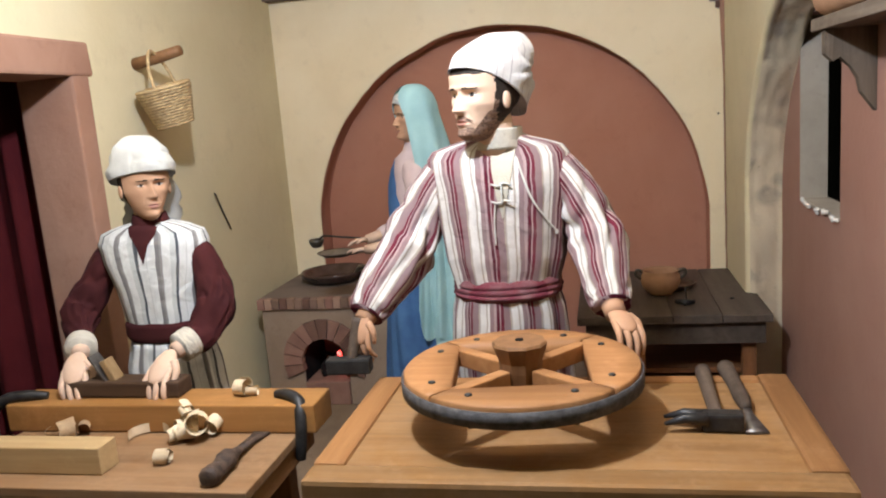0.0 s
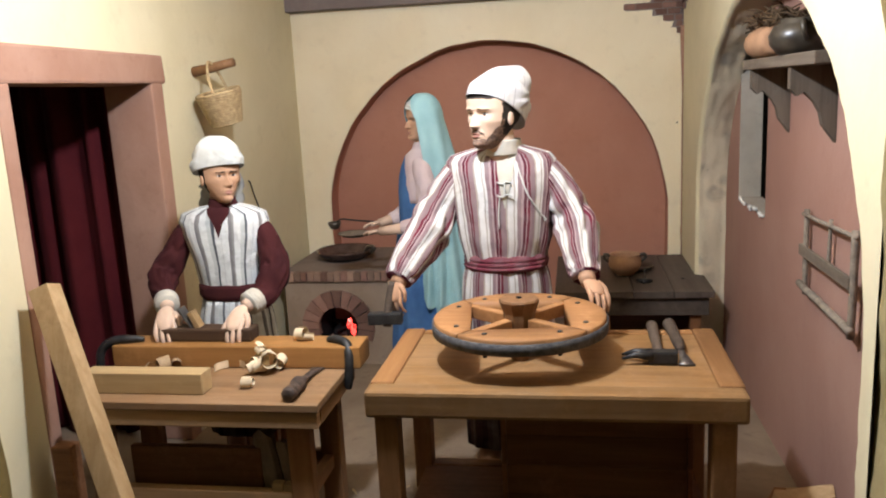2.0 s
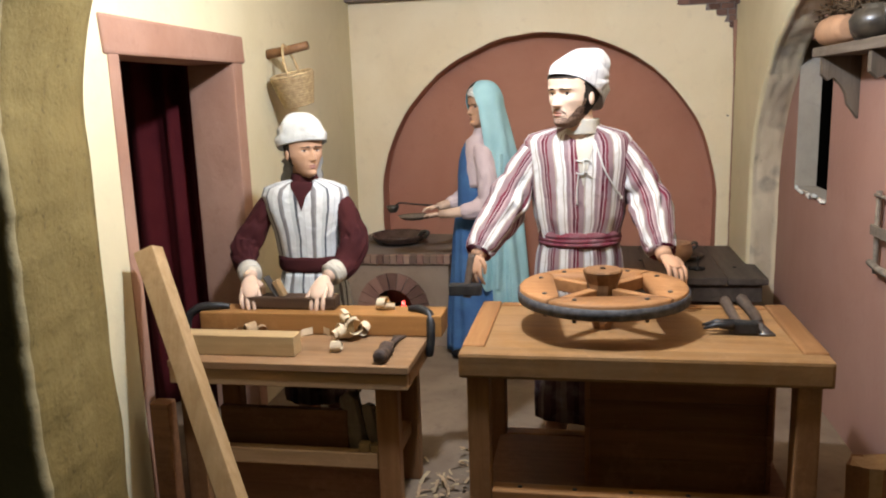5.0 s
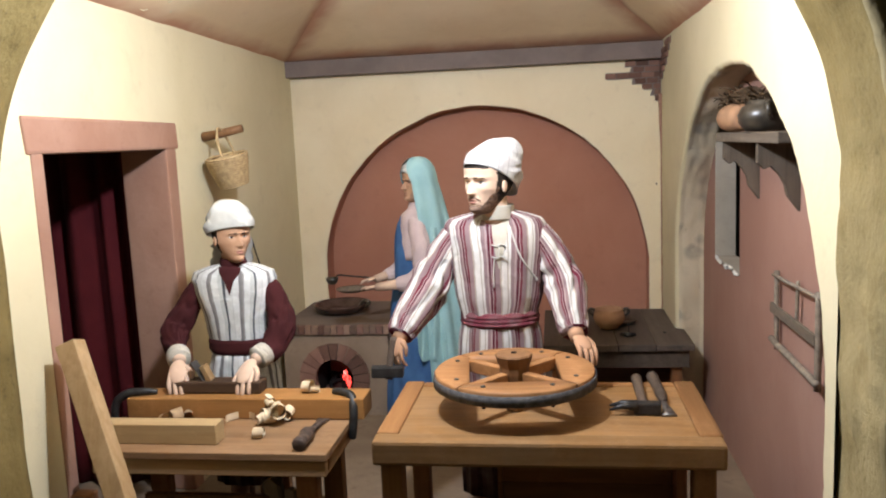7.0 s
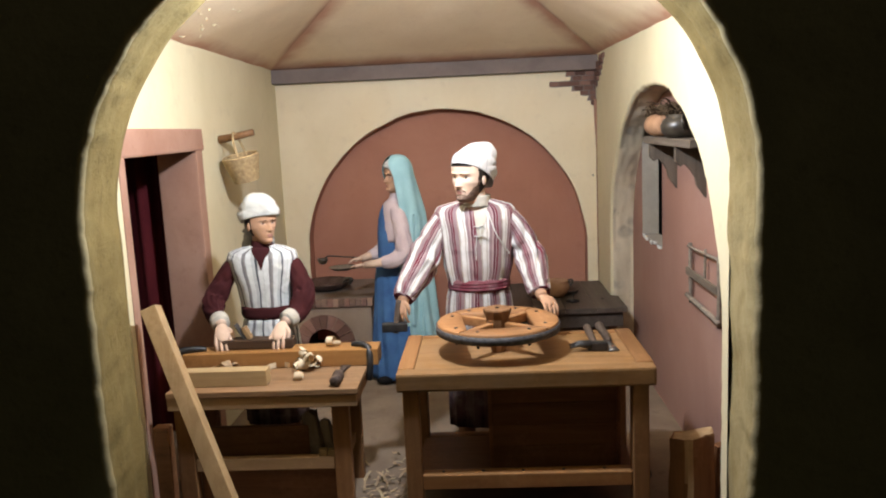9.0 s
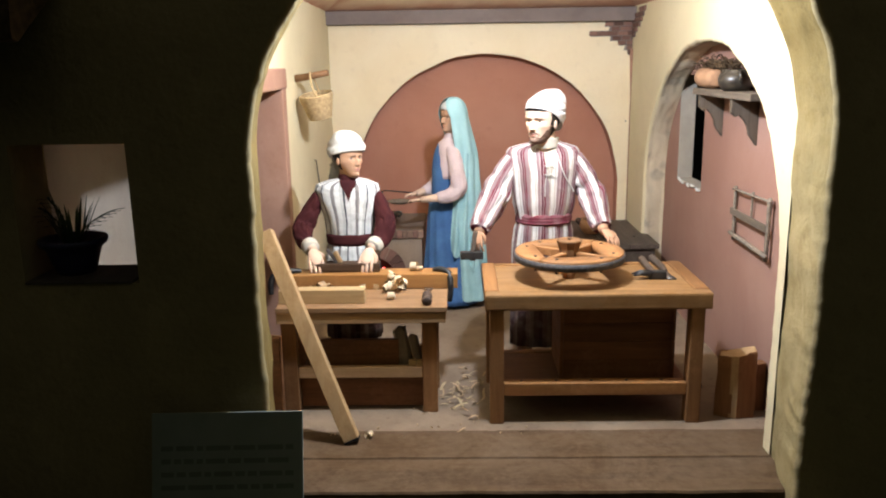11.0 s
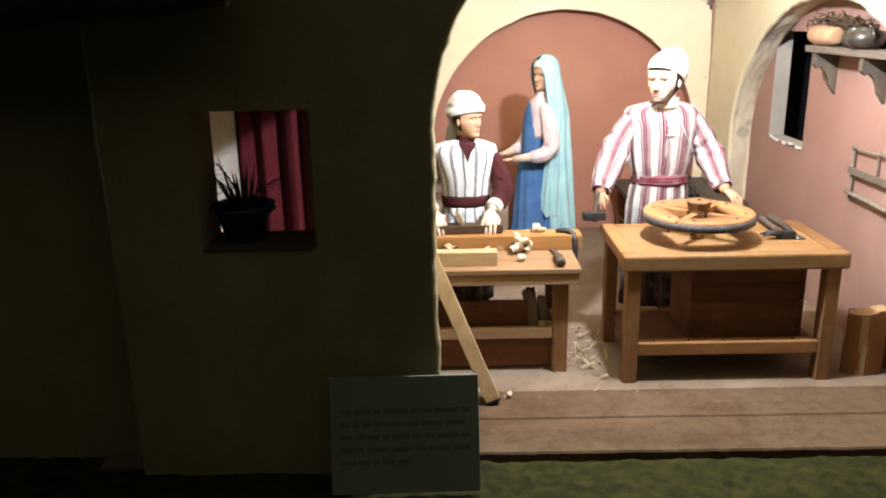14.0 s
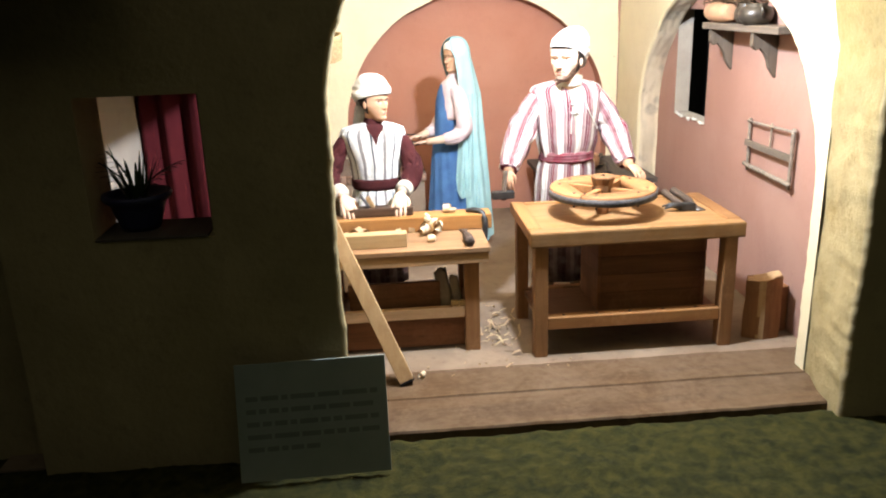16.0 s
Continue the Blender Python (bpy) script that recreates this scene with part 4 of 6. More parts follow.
whole("mannequin", bm, [TUNIC, SKIN, HAIR, WHITE_CLOTH, GREY_CLOTH, SASH, OATMEAL, SKIN_PALE, BEARD, LIP, EYE, CAP_CLOTH, SHADED_SKIRT], "bearded carpenter mannequin in a red-striped tunic and white cap", "mannequin", "workshop figures", smooth=True)

# apprentice in the striped vest
bm = bmesh.new()
skirt = [(0.25, -.392, .475, .086, .074, .07), (0.35, -.391, .468, .079, .064, .06), (0.395, -.390, .466, .069, .055, .03)]
chest = [(0.395, -.390, .466, .068, .054, .02), (0.43, -.390, .464, .072, .056, .03), (0.48, -.390, .460, .078, .059, .02), (0.53, -.392, .456, .094, .058, .012), (0.558, -.394, .456, .099, .053, .008), (0.574, -.393, .456, .093, .045, .0), (0.585, -.391, .454, .064, .039, .0), (0.592, -.390, .452, .031, .031, .0)]
garment(bm, skirt, 0, 0.41, n=80, seed=4.0, count=14)
# lower skirt, coloured dark for the shade behind the bench
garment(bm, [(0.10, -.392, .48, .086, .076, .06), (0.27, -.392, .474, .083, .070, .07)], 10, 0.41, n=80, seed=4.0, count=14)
garment(bm, chest, 0, 0.41, n=80, seed=5.0, count=7)
garment(bm, [(0.396, -.390, .465, .070, .056, .01), (0.404, -.390, .465, .0745, .060, .015), (0.424, -.390, .465, .0745, .060, .015), (0.430, -.390, .465, .070, .056, .01)], 1, 0.2, n=64, seed=2.0, count=4)
front_panel(bm, chest, -.385, [(0.530, -.001, .001), (0.555, -.009, .009), (0.578, -.024, .024), (0.590, -.026, .026)], 1, 0.002)
garment(bm, [(0.566, -.390, .452, .043, .039, .0), (0.590, -.389, .448, .031, .031, .02), (0.606, -.389, .447, .026, .027, .02), (0.604, -.389, .447, .022, .023, .0)], 1, 0.2, n=40, seed=3)
tube(bm, [(-.390, .45, .585), (-.389, .443, .645)], [.024, .023], 16, 2)
turn = facing((1.0, -1.0))
head(bm, (-.385, .438, .597), .113, turn, 2, 3, None, 7, 8, -0.3, 0.45, 0.26)
skullcap(bm, (-.387, .441, 0.0), turn, (.0510, .0560, .674, .648), .731, 4, (-.35, .90, .20), 0.14, 2.5, None, 0.0, 0.08, 0.075, 0.045)
p, r = smooth_path([(-.400, .480, .668), (-.408, .492, .630), (-.412, .494, .575), (-.414, .500, .520)], [.036, .047, .049, .036], 6)
tube(bm, p, r, 22, 5, None, 0.45, 0.2, 3.0)
sleeve(bm, [(-.462, .452, .552), (-.480, .450, .534), (-.506, .444, .490), (-.528, .424, .448), (-.514, .366, .412), (-.494, .326, .404)], [.016, .023, .026, .030, .025, .0185], 1, 0.2, 0.22, 3.0)
sleeve(bm, [(-.326, .452, .552), (-.308, .450, .534), (-.290, .444, .490), (-.280, .424, .450), (-.296, .366, .414), (-.313, .326, .406)], [.016, .023, .026, .030, .025, .0185], 1, 0.2, 0.22, 6.0)
for wrist_path in ([(-.501, .338, .407), (-.495, .327, .404), (-.490, .318, .401)], [(-.307, .338, .409), (-.312, .327, .406), (-.317, .318, .403)]):
    sleeve(bm, wrist_path, [.0248, .0246, .0238], 6, 0.2, 0.06, 4.0)
    tube(bm, [wrist_path[1], Vector(wrist_path[2]) + (Vector(wrist_path[2]) - Vector(wrist_path[1])) * 0.9], [.015, .013], 14, 9)
palm(bm, (-.481, .296, .398), (.28, -.76, -.60), (.10, -.55, 1), .048, 9, 0.8)
palm(bm, (-.322, .296, .400), (-.18, -.78, -.62), (-.05, -.55, 1), .048, 9, 0.8)
for x in (-.43, -.36):
    tube(bm, [(x, .49, .13), (x, .48, .04), (x, .44, .016), (x, .405, .012)], [.022, .020, .018, .012], 12, 2)
# he leans in over the bench: all but his forearms comes forward
for v in bm.verts:
    k = max(0.0, min(1.0, (v.co.y - 0.335) / 0.085))
    k = k * k * (3 - 2 * k)
    v.co.y -= 0.045 * k
    v.co.x += 0.022 * (-0.385 - v.co.x) * k
whole("mannequin", bm, [VEST, MAROON, SKIN, HAIR, WHITE_CLOTH, GREY_CLOTH, OATMEAL, LIP, EYE, SKIN_PALE, SHADED_SKIRT], "boy mannequin in a maroon shirt, striped vest and white turban", "mannequin", "workshop figures", smooth=True)

# woman in blue at the oven
bm = bmesh.new()
garment(bm, [(0.015, -.105, 1.06, .108, .085, .05), (0.10, -.107, 1.06, .100, .080, .06), (0.25, -.110, 1.055, .084, .070, .06), (0.36, -.114, 1.05, .068, .058, .05), (0.42, -.116, 1.05, .058, .050, .03)], 0, 0.5, n=96, seed=7.0, count=13)
bodice = [(0.42, -.114, 1.05, .054, .049, .02), (0.47, -.113, 1.048, .054, .051, .02), (0.53, -.111, 1.046, .054, .053, .01), (0.570, -.108, 1.046, .053, .052, .0), (0.600, -.105, 1.047, .048, .048, .0), (0.626, -.101, 1.048, .040, .040, .0)]
garment(bm, bodice, 0, 0.4, n=64, seed=8.0, count=7)
garment(bm, [(0.50, -.106, 1.048, .047, .056, .0), (0.55, -.104, 1.048, .047, .062, .0), (0.600, -.101, 1.05, .045, .064, .0), (0.628, -.098, 1.05, .042, .052, .0), (0.645, -.095, 1.045, .025, .028, .0), (0.664, -.092, 1.042, .021, .022, .0)], 1, 0.4, n=48, seed=8.0, count=5)
tube(bm, [(-.096, 1.046, .64), (-.092, 1.038, .70)], [.019, .018], 14, 2)
turn = facing((-1.0, -0.78))
head(bm, (-.086, 1.034, .668), .110, turn, 2, 3, None, 7, 8, 0.0, 0.4, 0.24)
headcloth(bm, (-.086, 1.034, 0.0), turn, (.0405, .0465, .752, .700), [[0.0, 1.0, .01], [0.3, 1.0, .02], [0.6, .90, .03], [0.82, .68, .03], [0.95, .36, .03], [1.0, .05, .02]], 4, .784, 1.5)
sleeve(bm, [(-.096, 1.008, .612), (-.084, .990, .590), (-.072, .972, .530), (-.068, .962, .472), (-.098, .956, .446), (-.142, .955, .438)], [.020, .027, .027, .029, .027, .019], 1, 0.2, 0.18, 2.0)
sleeve(bm, [(-.112, 1.092, .612), (-.120, 1.104, .560), (-.140, 1.104, .490), (-.168, 1.084, .456), (-.198, 1.060, .446)], [.022, .026, .026, .024, .017], 1, 0.2, 0.18, 4.0)
tube(bm, [(-.132, .955, .440), (-.175, .957, .434), (-.205, .960, .430)], [.0165, .0135, .0115], 14, 9)
tube(bm, [(-.190, 1.066, .448), (-.226, 1.040, .440)], [.0145, .0115], 14, 9)
palm(bm, (-.202, .960, .430), (-1, .12, -.08), (0, .35, 1), .032, 9, 0.25)
palm(bm, (-.223, 1.042, .441), (-1, -.45, -.06), (0, .3, 1), .032, 9, 0.4)
# the veil over the crown, in folds down the back and over the shoulder to an uneven hem
cols = 72
rows = []
for i in range(46):
    t = i / 45
    row = []
    for j in range(cols + 1):
        s = j / cols
        # s runs from the temple nearer the front wall, round the back, to the far temple
        shut = 1 - min(1.0, t / 0.22) ** 1.3
        a = math.radians(-100 - 46 * shut + (262 + 92 * shut) * s)
        if t < 0.22:
            b = t / 0.22
            r = math.sin(b * math.pi / 2) ** 0.8
            z = .795 - (.795 - .726) * (1 - math.cos(b * math.pi / 2)) * 1.0
            cx, cy, rx, ry = -.084, 1.038, .0545 * r, .0570 * r
            fold = 0.012 * b + 0.030 * b * b
        else:
            b = (t - 0.22) / 0.78
            z = .726 - b * .690
            cx = -.084 + .018 * min(1, b * 5) + .030 * b
            cy = 1.038 + .020 * min(1, b * 4) + 0.012 * b
            rx = .0545 + .004 * min(1, b * 4) + .022 * b
            ry = .0570 + .012 * min(1, b * 4) + .020 * b
            # the front edge falls behind the shoulder
            a = math.radians((-100 - 6 * min(1, b * 3.2)) + (262 - 62 * min(1, b * 3.2)) * s)
            fold = 0.042 + 0.075 * min(1, b * 2.2)
        k = 1 + fold * (0.7 * math.sin(s * 31 + 0.7 * math.sin(t * 4)) + 0.4 * math.sin(s * 13 + 1.0 + t * 2))
        if t > 0.9:
            z += 0.10 * ((s - 0.18) ** 2 * 1.6 - 0.05) * (t - 0.9) / 0.1
        row.append(Vector((cx + math.cos(a) * rx * k, cy + math.sin(a) * ry * k, z)))
    rows.append(row)
skin(bm, rows, False, False, 5)
skin(bm, [[Vector((p.x * 0.975 + sum(q.x for q in row) / len(row) * 0.025, p.y * 0.975 + sum(q.y for q in row) / len(row) * 0.025, p.z - 0.0012)) for p in row] for row in rows[1:]], False, False, 5)
# the loose end of the veil that hangs before the skirt
rows = []
for i in range(24):
    t = i / 23
    row = []
    for j in range(29):
        s = j / 28
        x = -.072 - .030 * t + s * (.066 + .045 * t)
        z = .600 - t * (.355 + .09 * s + .018 * math.sin(s * 9)) - .012 * s
        y = .985 - .006 * t - .016 * math.sin(math.pi * s) + 0.011 * math.sin(s * 20 + t * 1.5) * (0.3 + 0.7 * t) + .035 * s
        row.append(Vector((x, y, z)))
    rows.append(row)
skin(bm, rows, False, False, 5)
skin(bm, [[p + Vector((0, .0014, 0)) for p in row] for row in rows], False, False, 5)
blob(bm, (-.16, .985, .016), (.030, .016, .014), 12, 8, 6)
whole("mannequin", bm, [BLUE, BLOUSE, SKIN, HAIR, WHITE_CLOTH, TEAL, BLACK, LIP, EYE, SKIN_PALE], "woman mannequin in a blue gown and light blue veil", "mannequin", "workshop figures", smooth=True)

# dish in the woman's grasp
bm = bmesh.new()
lathe(bm, [(.004, 0), (.030, .002), (.044, .010), (.046, .012), (.040, .010), (.026, .005), (.004, .004)], (-.285, .985, .412), 24)
tube(bm, [(-.25, .966, .422), (-.226, .962, .426)], [.005, .005], 8)
whole("serving_dish", bm, GREY_WOOD, "shallow brown wooden dish held over the stove", "dish", smooth=True)

# ladle held over the pan
ladle = thing("ladle", (-.30, 1.04, .43), "long-handled dark iron ladle held over the pan", "ladle")
bm = bmesh.new()
p, r = smooth_path([(-.238, 1.030, .446), (-.290, 1.050, .447), (-.345, 1.075, .448), (-.362, 1.083, .438)], [.0026, .0024, .0024, .0030], 5)
tube(bm, p, r, 8)
part("handle", bm, IRON, ladle, smooth=True)
bm = bmesh.new()
lathe(bm, [(.002, -.018), (.012, -.015), (.018, -.004), (.019, .004), (.0165, .004), (.014, -.004), (.002, -.012)], (-.372, 1.088, .434), 20)
part("bowl", bm, DARK_CLAY, ladle, "dark round bowl", smooth=True)

# ---- the big work table ----
table = thing("work_table", (0.28, 0.16, 0), "sturdy pine work table with a framed top", "table")
part("tabletop", boxed((0.034, 0.046, 0.322), (0.526, 0.304, 0.347), 0.001), PANEL_X, table, "worn pale planked panel")
part("cleat", boxed((-0.004, 0.042, 0.319), (0.034, 0.330, 0.3512), 0.005), PINE_Y, table)
part("cleat", boxed((0.526, 0.042, 0.319), (0.564, 0.330, 0.3512), 0.005), PINE_Y, table)
part("front_rail", boxed((-0.004, 0.0, 0.308), (0.562, 0.0425, 0.3505), 0.006), PANEL_X, table)
part("back_rail", boxed((0.034, 0.3045, 0.319), (0.526, 0.330, 0.349), 0.004), PINE_X, table)
for x, y, w in ((0.008, 0.008, 0.036), (0.511, 0.008, 0.036), (0.008, 0.278, 0.034), (0.511, 0.278, 0.034)):
    part("leg", boxed((x, y, 0.0), (x + w, y + 0.040, 0.319), 0.004), PINE_Z, table)
stretcher = part("stretcher", boxed((0.0445, 0.012, 0.076), (0.5105, 0.046, 0.110), 0.003), PINE_X, table, "nailed front stretcher")
for i in range(5):
    bm = bmesh.new()
    lathe(bm, [(.0005, .002), (.0035, .0015), (.004, .0)], (0.09 + i * 0.09, 0.030, .1105), 8)
    part("nail_head", bm, IRON, stretcher, "dark nail head")
bm = bmesh.new()
lathe(bm, [(.001, .007), (.007, .006), (.0095, .003), (.0095, 0)], (0, 0, 0), 14)
bmesh.ops.transform(bm, matrix=Matrix.Translation((0.5472, 0.030, 0.094)) @ Matrix.Rotation(math.radians(90), 4, "Y"), verts=bm.verts)
part("tenon_bolt", bm, IRON, table, "dark bolt end on the leg")
part("stretcher", boxed((0.0425, 0.284, 0.062), (0.5105, 0.312, 0.092), 0.003), PINE_X, table)
part("lower_shelf", boxed((0.030, 0.052, 0.075), (0.528, 0.282, 0.091), 0.002), BROWN_X, table, "dark lower shelf")

# crate on the lower shelf
crate = thing("wooden_crate", (0.345, 0.17, 0.091), "dark slatted wooden crate on the table's lower shelf", "crate")
for k in range(4):
    z = 0.0915 + k * 0.0515
    part("slat", boxed((0.205, 0.088, z), (0.488, 0.097, z + 0.0508), 0.0015), BROWN_X, crate)
    part("slat", boxed((0.205, 0.262, z), (0.488, 0.271, z + 0.0508), 0.0015), BROWN_X, crate)
    part("end_board", boxed((0.196, 0.088, z), (0.2045, 0.271, z + 0.0508), 0.0015), BROWN_Z, crate)
    part("end_board", boxed((0.4885, 0.088, z), (0.497, 0.271, z + 0.0508), 0.0015), BROWN_Z, crate)
part("bottom", boxed((0.205, 0.0975, 0.0915), (0.488, 0.2615, 0.098), 0.001), BROWN_X, crate)

# ---- the cart wheel ----
WC = Vector((0.226, 0.168, -0.003))
wheel = thing("cart_wheel", (0.225, 0.163, 0.349), "spoked wooden cart wheel with an iron tyre, standing on its hub", "wheel")
Z0, Z1, R, Q = 0.402, 0.428, 0.143, 0.081
spin = Matrix.Rotation(math.radians(6), 4, "Z")


def wheel_place(x, y, z):
    return WC + (spin @ Vector((x, y, 0))) + Vector((0, 0, z))


for k in range(4):
    bm = bmesh.new()
    a0 = math.radians(-90 + 90 * k)
    quarter = Matrix.Rotation(a0 + math.radians(90), 3, "Z")
    lo, hi = math.radians(-90 - 44.6), math.radians(-90 + 44.6)
    arc = [Vector((math.cos(lo + (hi - lo) * i / 16) * R, math.sin(lo + (hi - lo) * i / 16) * R, 0)) for i in range(17)]
    chord = [Vector((-Q * 0.985 + 2 * Q * 0.985 * i / 16, -Q, 0)) for i in range(17)]
    rings = []
    for i in range(17):
        col = []
        for p, z in ((arc[i], Z0), (arc[i], Z1 - 0.002), (arc[i] * 0.985, Z1), (chord[i], Z1), (chord[i], Z0)):
            q = quarter @ p
            col.append(wheel_place(q.x, q.y, z))
        rings.append(col)
    skin(bm, rings, True, True)
    felloe = part("felloe", bm, WHEEL_WOOD, wheel)
    for s in (-1, 1):
        q = quarter @ Vector((s * 0.058, -0.103, 0))
        bm = bmesh.new()
        lathe(bm, [(.0006, .0022), (.004, .0018), (.0046, .0)], wheel_place(q.x, q.y, Z1), 10)
        part("bolt", bm, IRON, felloe, "dark bolt head")
        bm = bmesh.new()
        lathe(bm, [(.0035, -.012), (.0035, .0)], wheel_place(q.x, q.y, Z0), 8)
        part("bolt", bm, IRON, felloe, "dark bolt end")
bm = bmesh.new()
rings = []
for i in range(72):
    a = 2 * math.pi * i / 72
    d = Vector((math.cos(a), math.sin(a), 0))
    rings.append([WC + d * r + Vector((0, 0, z)) for r, z in ((R + .0006, Z0 + .002), (R + .0032, Z0 + .002), (R + .0036, Z0 + .011), (R + .0032, Z1 - .006), (R + .0006, Z1 - .006))])
rings.append(rings[0])
skin(bm, rings, True, False)
part("tyre", bm, TYRE, wheel, "flaking dark iron tyre")
bm = bmesh.new()
n = 10
prof = [(.016, .3512), (.019, .362), (.022, .398), (.026, .420), (.027, .432), (.032, .446), (.034, .453), (.032, .456), (.004, .4565)]
skin(bm, [[WC + Vector((math.cos(2 * math.pi * j / n) * r, math.sin(2 * math.pi * j / n) * r, z)) for j in range(n)] for r, z in prof])
for f in bm.faces:
    f.smooth = False
hub = part("hub", bm, HUB_WOOD, wheel, "dark tapered hub")
# flat black disc on the hub, for the shade inside its axle hole
bm = bmesh.new()
lathe(bm, [(.0006, .0015), (.005, .001), (.0052, -.001)], WC + Vector((0, 0, .4570)), 10)
part("axle_hole", bm, BLACK, hub, "dark axle hole")
for k in range(4):
    bm = bmesh.new()
    m = Matrix.Translation(WC + Vector((0, 0, 0.416))) @ Matrix.Rotation(math.radians(45 + 90 * k + 6), 4, "Z")
    box(bm, (0.026, -0.0085, -0.013), (0.116, 0.0085, 0.009), 0.002, m)
    part("spoke", bm, WHEEL_WOOD, wheel)


# ---- hand tools ----
def block_tool(name, parts, at, label, category, turn=0.0):
    ob = thing(name, at, label, category)
    m = Matrix.Translation(at) @ Matrix.Rotation(math.radians(turn), 4, "Z")
    for n, bm, mat, smooth in parts:
        bmesh.ops.transform(bm, matrix=m, verts=bm.verts)
        part(n, bm, mat, ob, smooth=smooth)
    return ob


# hammer held over the table
bm = bmesh.new()
box(bm, (-0.034, -0.012, -0.011), (0.030, 0.012, 0.011), 0.003)
hb = bmesh.new()
p, r = smooth_path([(0, 0, -.016), (.004, .006, .020), (.013, .020, .064)], [.008, .0075, .0095], 4)
tube(hb, p, r, 10)
block_tool("hammer", [("hammer_head", bm, IRON, False), ("handle", hb, HANDLE, True)], (-0.030, 0.280, 0.386), "small black hammer gripped by the carpenter", "hammer", 4)

# claw hammer lying on the table
bm = bmesh.new()
box(bm, (0.002, -0.011, 0.0), (0.048, 0.011, 0.022), 0.004)
for s in (-1, 1):
    tube(bm, [(0.008, s * 0.005, 0.014), (-0.018, s * 0.008, 0.016), (-0.040, s * 0.011, 0.010)], [0.009, 0.006, 0.002], 8)
hb = bmesh.new()
p, r = smooth_path([(0.020, 0.008, 0.011), (0.017, 0.08, 0.010), (0.014, 0.170, 0.011)], [0.0075, 0.0085, 0.0105], 4)
tube(hb, p, r, 10)
block_tool("claw_hammer", [("hammer_head", bm, IRON, False), ("handle", hb, HANDLE, True)], (0.432, 0.150, 0.348), "old claw hammer with a wooden handle on the table", "hammer", -3)

# broad chisel beside it
bm = bmesh.new()
skin(bm, [[(-.004, .05, .004), (.004, .05, .004), (.004, .05, .009), (-.004, .05, .009)], [(-.005, .03, .003), (.005, .03, .003), (.005, .03, .007), (-.005, .03, .007)], [(-.013, -.012, .0), (.013, -.012, .0), (.013, -.012, .003), (-.013, -.012, .003)]])
hb = bmesh.new()
p, r = smooth_path([(0, .045, .008), (0, .075, .010), (0, .12, .012), (0, .180, .012)], [.006, .010, .0095, .0115], 4)
tube(hb, p, r, 10)
block_tool("chisel", [("blade", bm, BLADE, False), ("handle", hb, HANDLE, True)], (0.492, 0.148, 0.348), "broad chisel with a worn wooden handle", "chisel", 2)

# short firmer chisel on the bench
bm = bmesh.new()
skin(bm, [[(-w, y, z), (w, y, z), (w, y, z + h), (-w, y, z + h)] for y, w, z, h in ((.086, .0055, .006, .007), (.125, .0060, .003, .006), (.150, .0105, .001, .004), (.168, .0135, .001, .0025))])
hb = bmesh.new()
p, r = smooth_path([(0, 0, .0130), (0, .008, .0130), (.001, .030, .0120), (-.001, .055, .0120), (0, .072, .0105), (0, .090, .0095)], [.0100, .0130, .0110, .0135, .0085, .0055], 4)
tube(hb, p, r, 12, 0, None, 1.0, .25, 3.0)
block_tool("chisel", [("blade", bm, RUSTY, False), ("handle", hb, RUSTY, True)], (-0.152, 0.066, 0.303), "rough dark brown chisel lying on the bench", "chisel", 0.5)

# ---- the joiner's bench ----
bench = thing("joiners_bench", (-0.32, 0.18, 0), "low pine joiner's bench with a worn top", "workbench")
part("benchtop", boxed((-0.545, 0.058, 0.289), (-0.100, 0.300, 0.303), 0.002), WORN_X, bench, "scuffed plywood-like top")
part("front_apron", boxed((-0.545, 0.062, 0.259), (-0.104, 0.082, 0.2885), 0.002), APRON_X, bench)
part("back_apron", boxed((-0.545, 0.276, 0.259), (-0.104, 0.296, 0.2885), 0.002), PINE_X, bench)
part("side_apron", boxed((-0.120, 0.0825, 0.259), (-0.1035, 0.2755, 0.2885), 0.002), PINE_Y, bench)
for x, y in ((-0.168, 0.083), (-0.540, 0.083), (-0.168, 0.245), (-0.540, 0.245)):
    part("leg", boxed((x, y, 0), (x + 0.040, y + 0.030, 0.2585), 0.003), PINE_Z, bench)
part("stretcher", boxed((-0.4995, 0.086, 0.098), (-0.1685, 0.106, 0.129), 0.003), APRON_X, bench)
part("stretcher", boxed((-0.4995, 0.252, 0.098), (-0.1685, 0.270, 0.129), 0.003), PINE_X, bench)
part("side_rail", boxed((-0.160, 0.1135, 0.100), (-0.142, 0.2445, 0.126), 0.002), PINE_Y, bench)
part("lower_shelf", boxed((-0.4990, 0.107, 0.100), (-0.169, 0.2515, 0.110), 0.002), BROWN_X, bench, "dark lower shelf")
part("kick_board", boxed((-0.4985, 0.112, 0.008), (-0.1695, 0.122, 0.0995), 0.001), BROWN_X, bench, "dark board under the shelf")

bm = boxed((-0.565, 0.228, 0.304), (-0.072, 0.298, 0.346), 0.003)
whole("clamped_board", bm, ORANGE_X, "thick orange pine board clamped to the bench", "board")


def clamp_iron():
    """A black forged holdfast: a flat arm that bends down past the bench's edge."""
    bm = bmesh.new()
    p, r = smooth_path([(-.140, .262, .350), (-.118, .252, .353), (-.098, .240, .346), (-.092, .226, .325), (-.093, .220, .290), (-.096, .222, .270)], [.006, .008, .009, .0085, .008, .007], 5)
    tube(bm, p, r, 10, 0, None, 1.0)
    return bm


whole("holdfast_clamp", clamp_iron(), IRON, "black iron holdfast clamp gripping the board", "clamp", "bench clamps", smooth=True)
bm = bmesh.new()
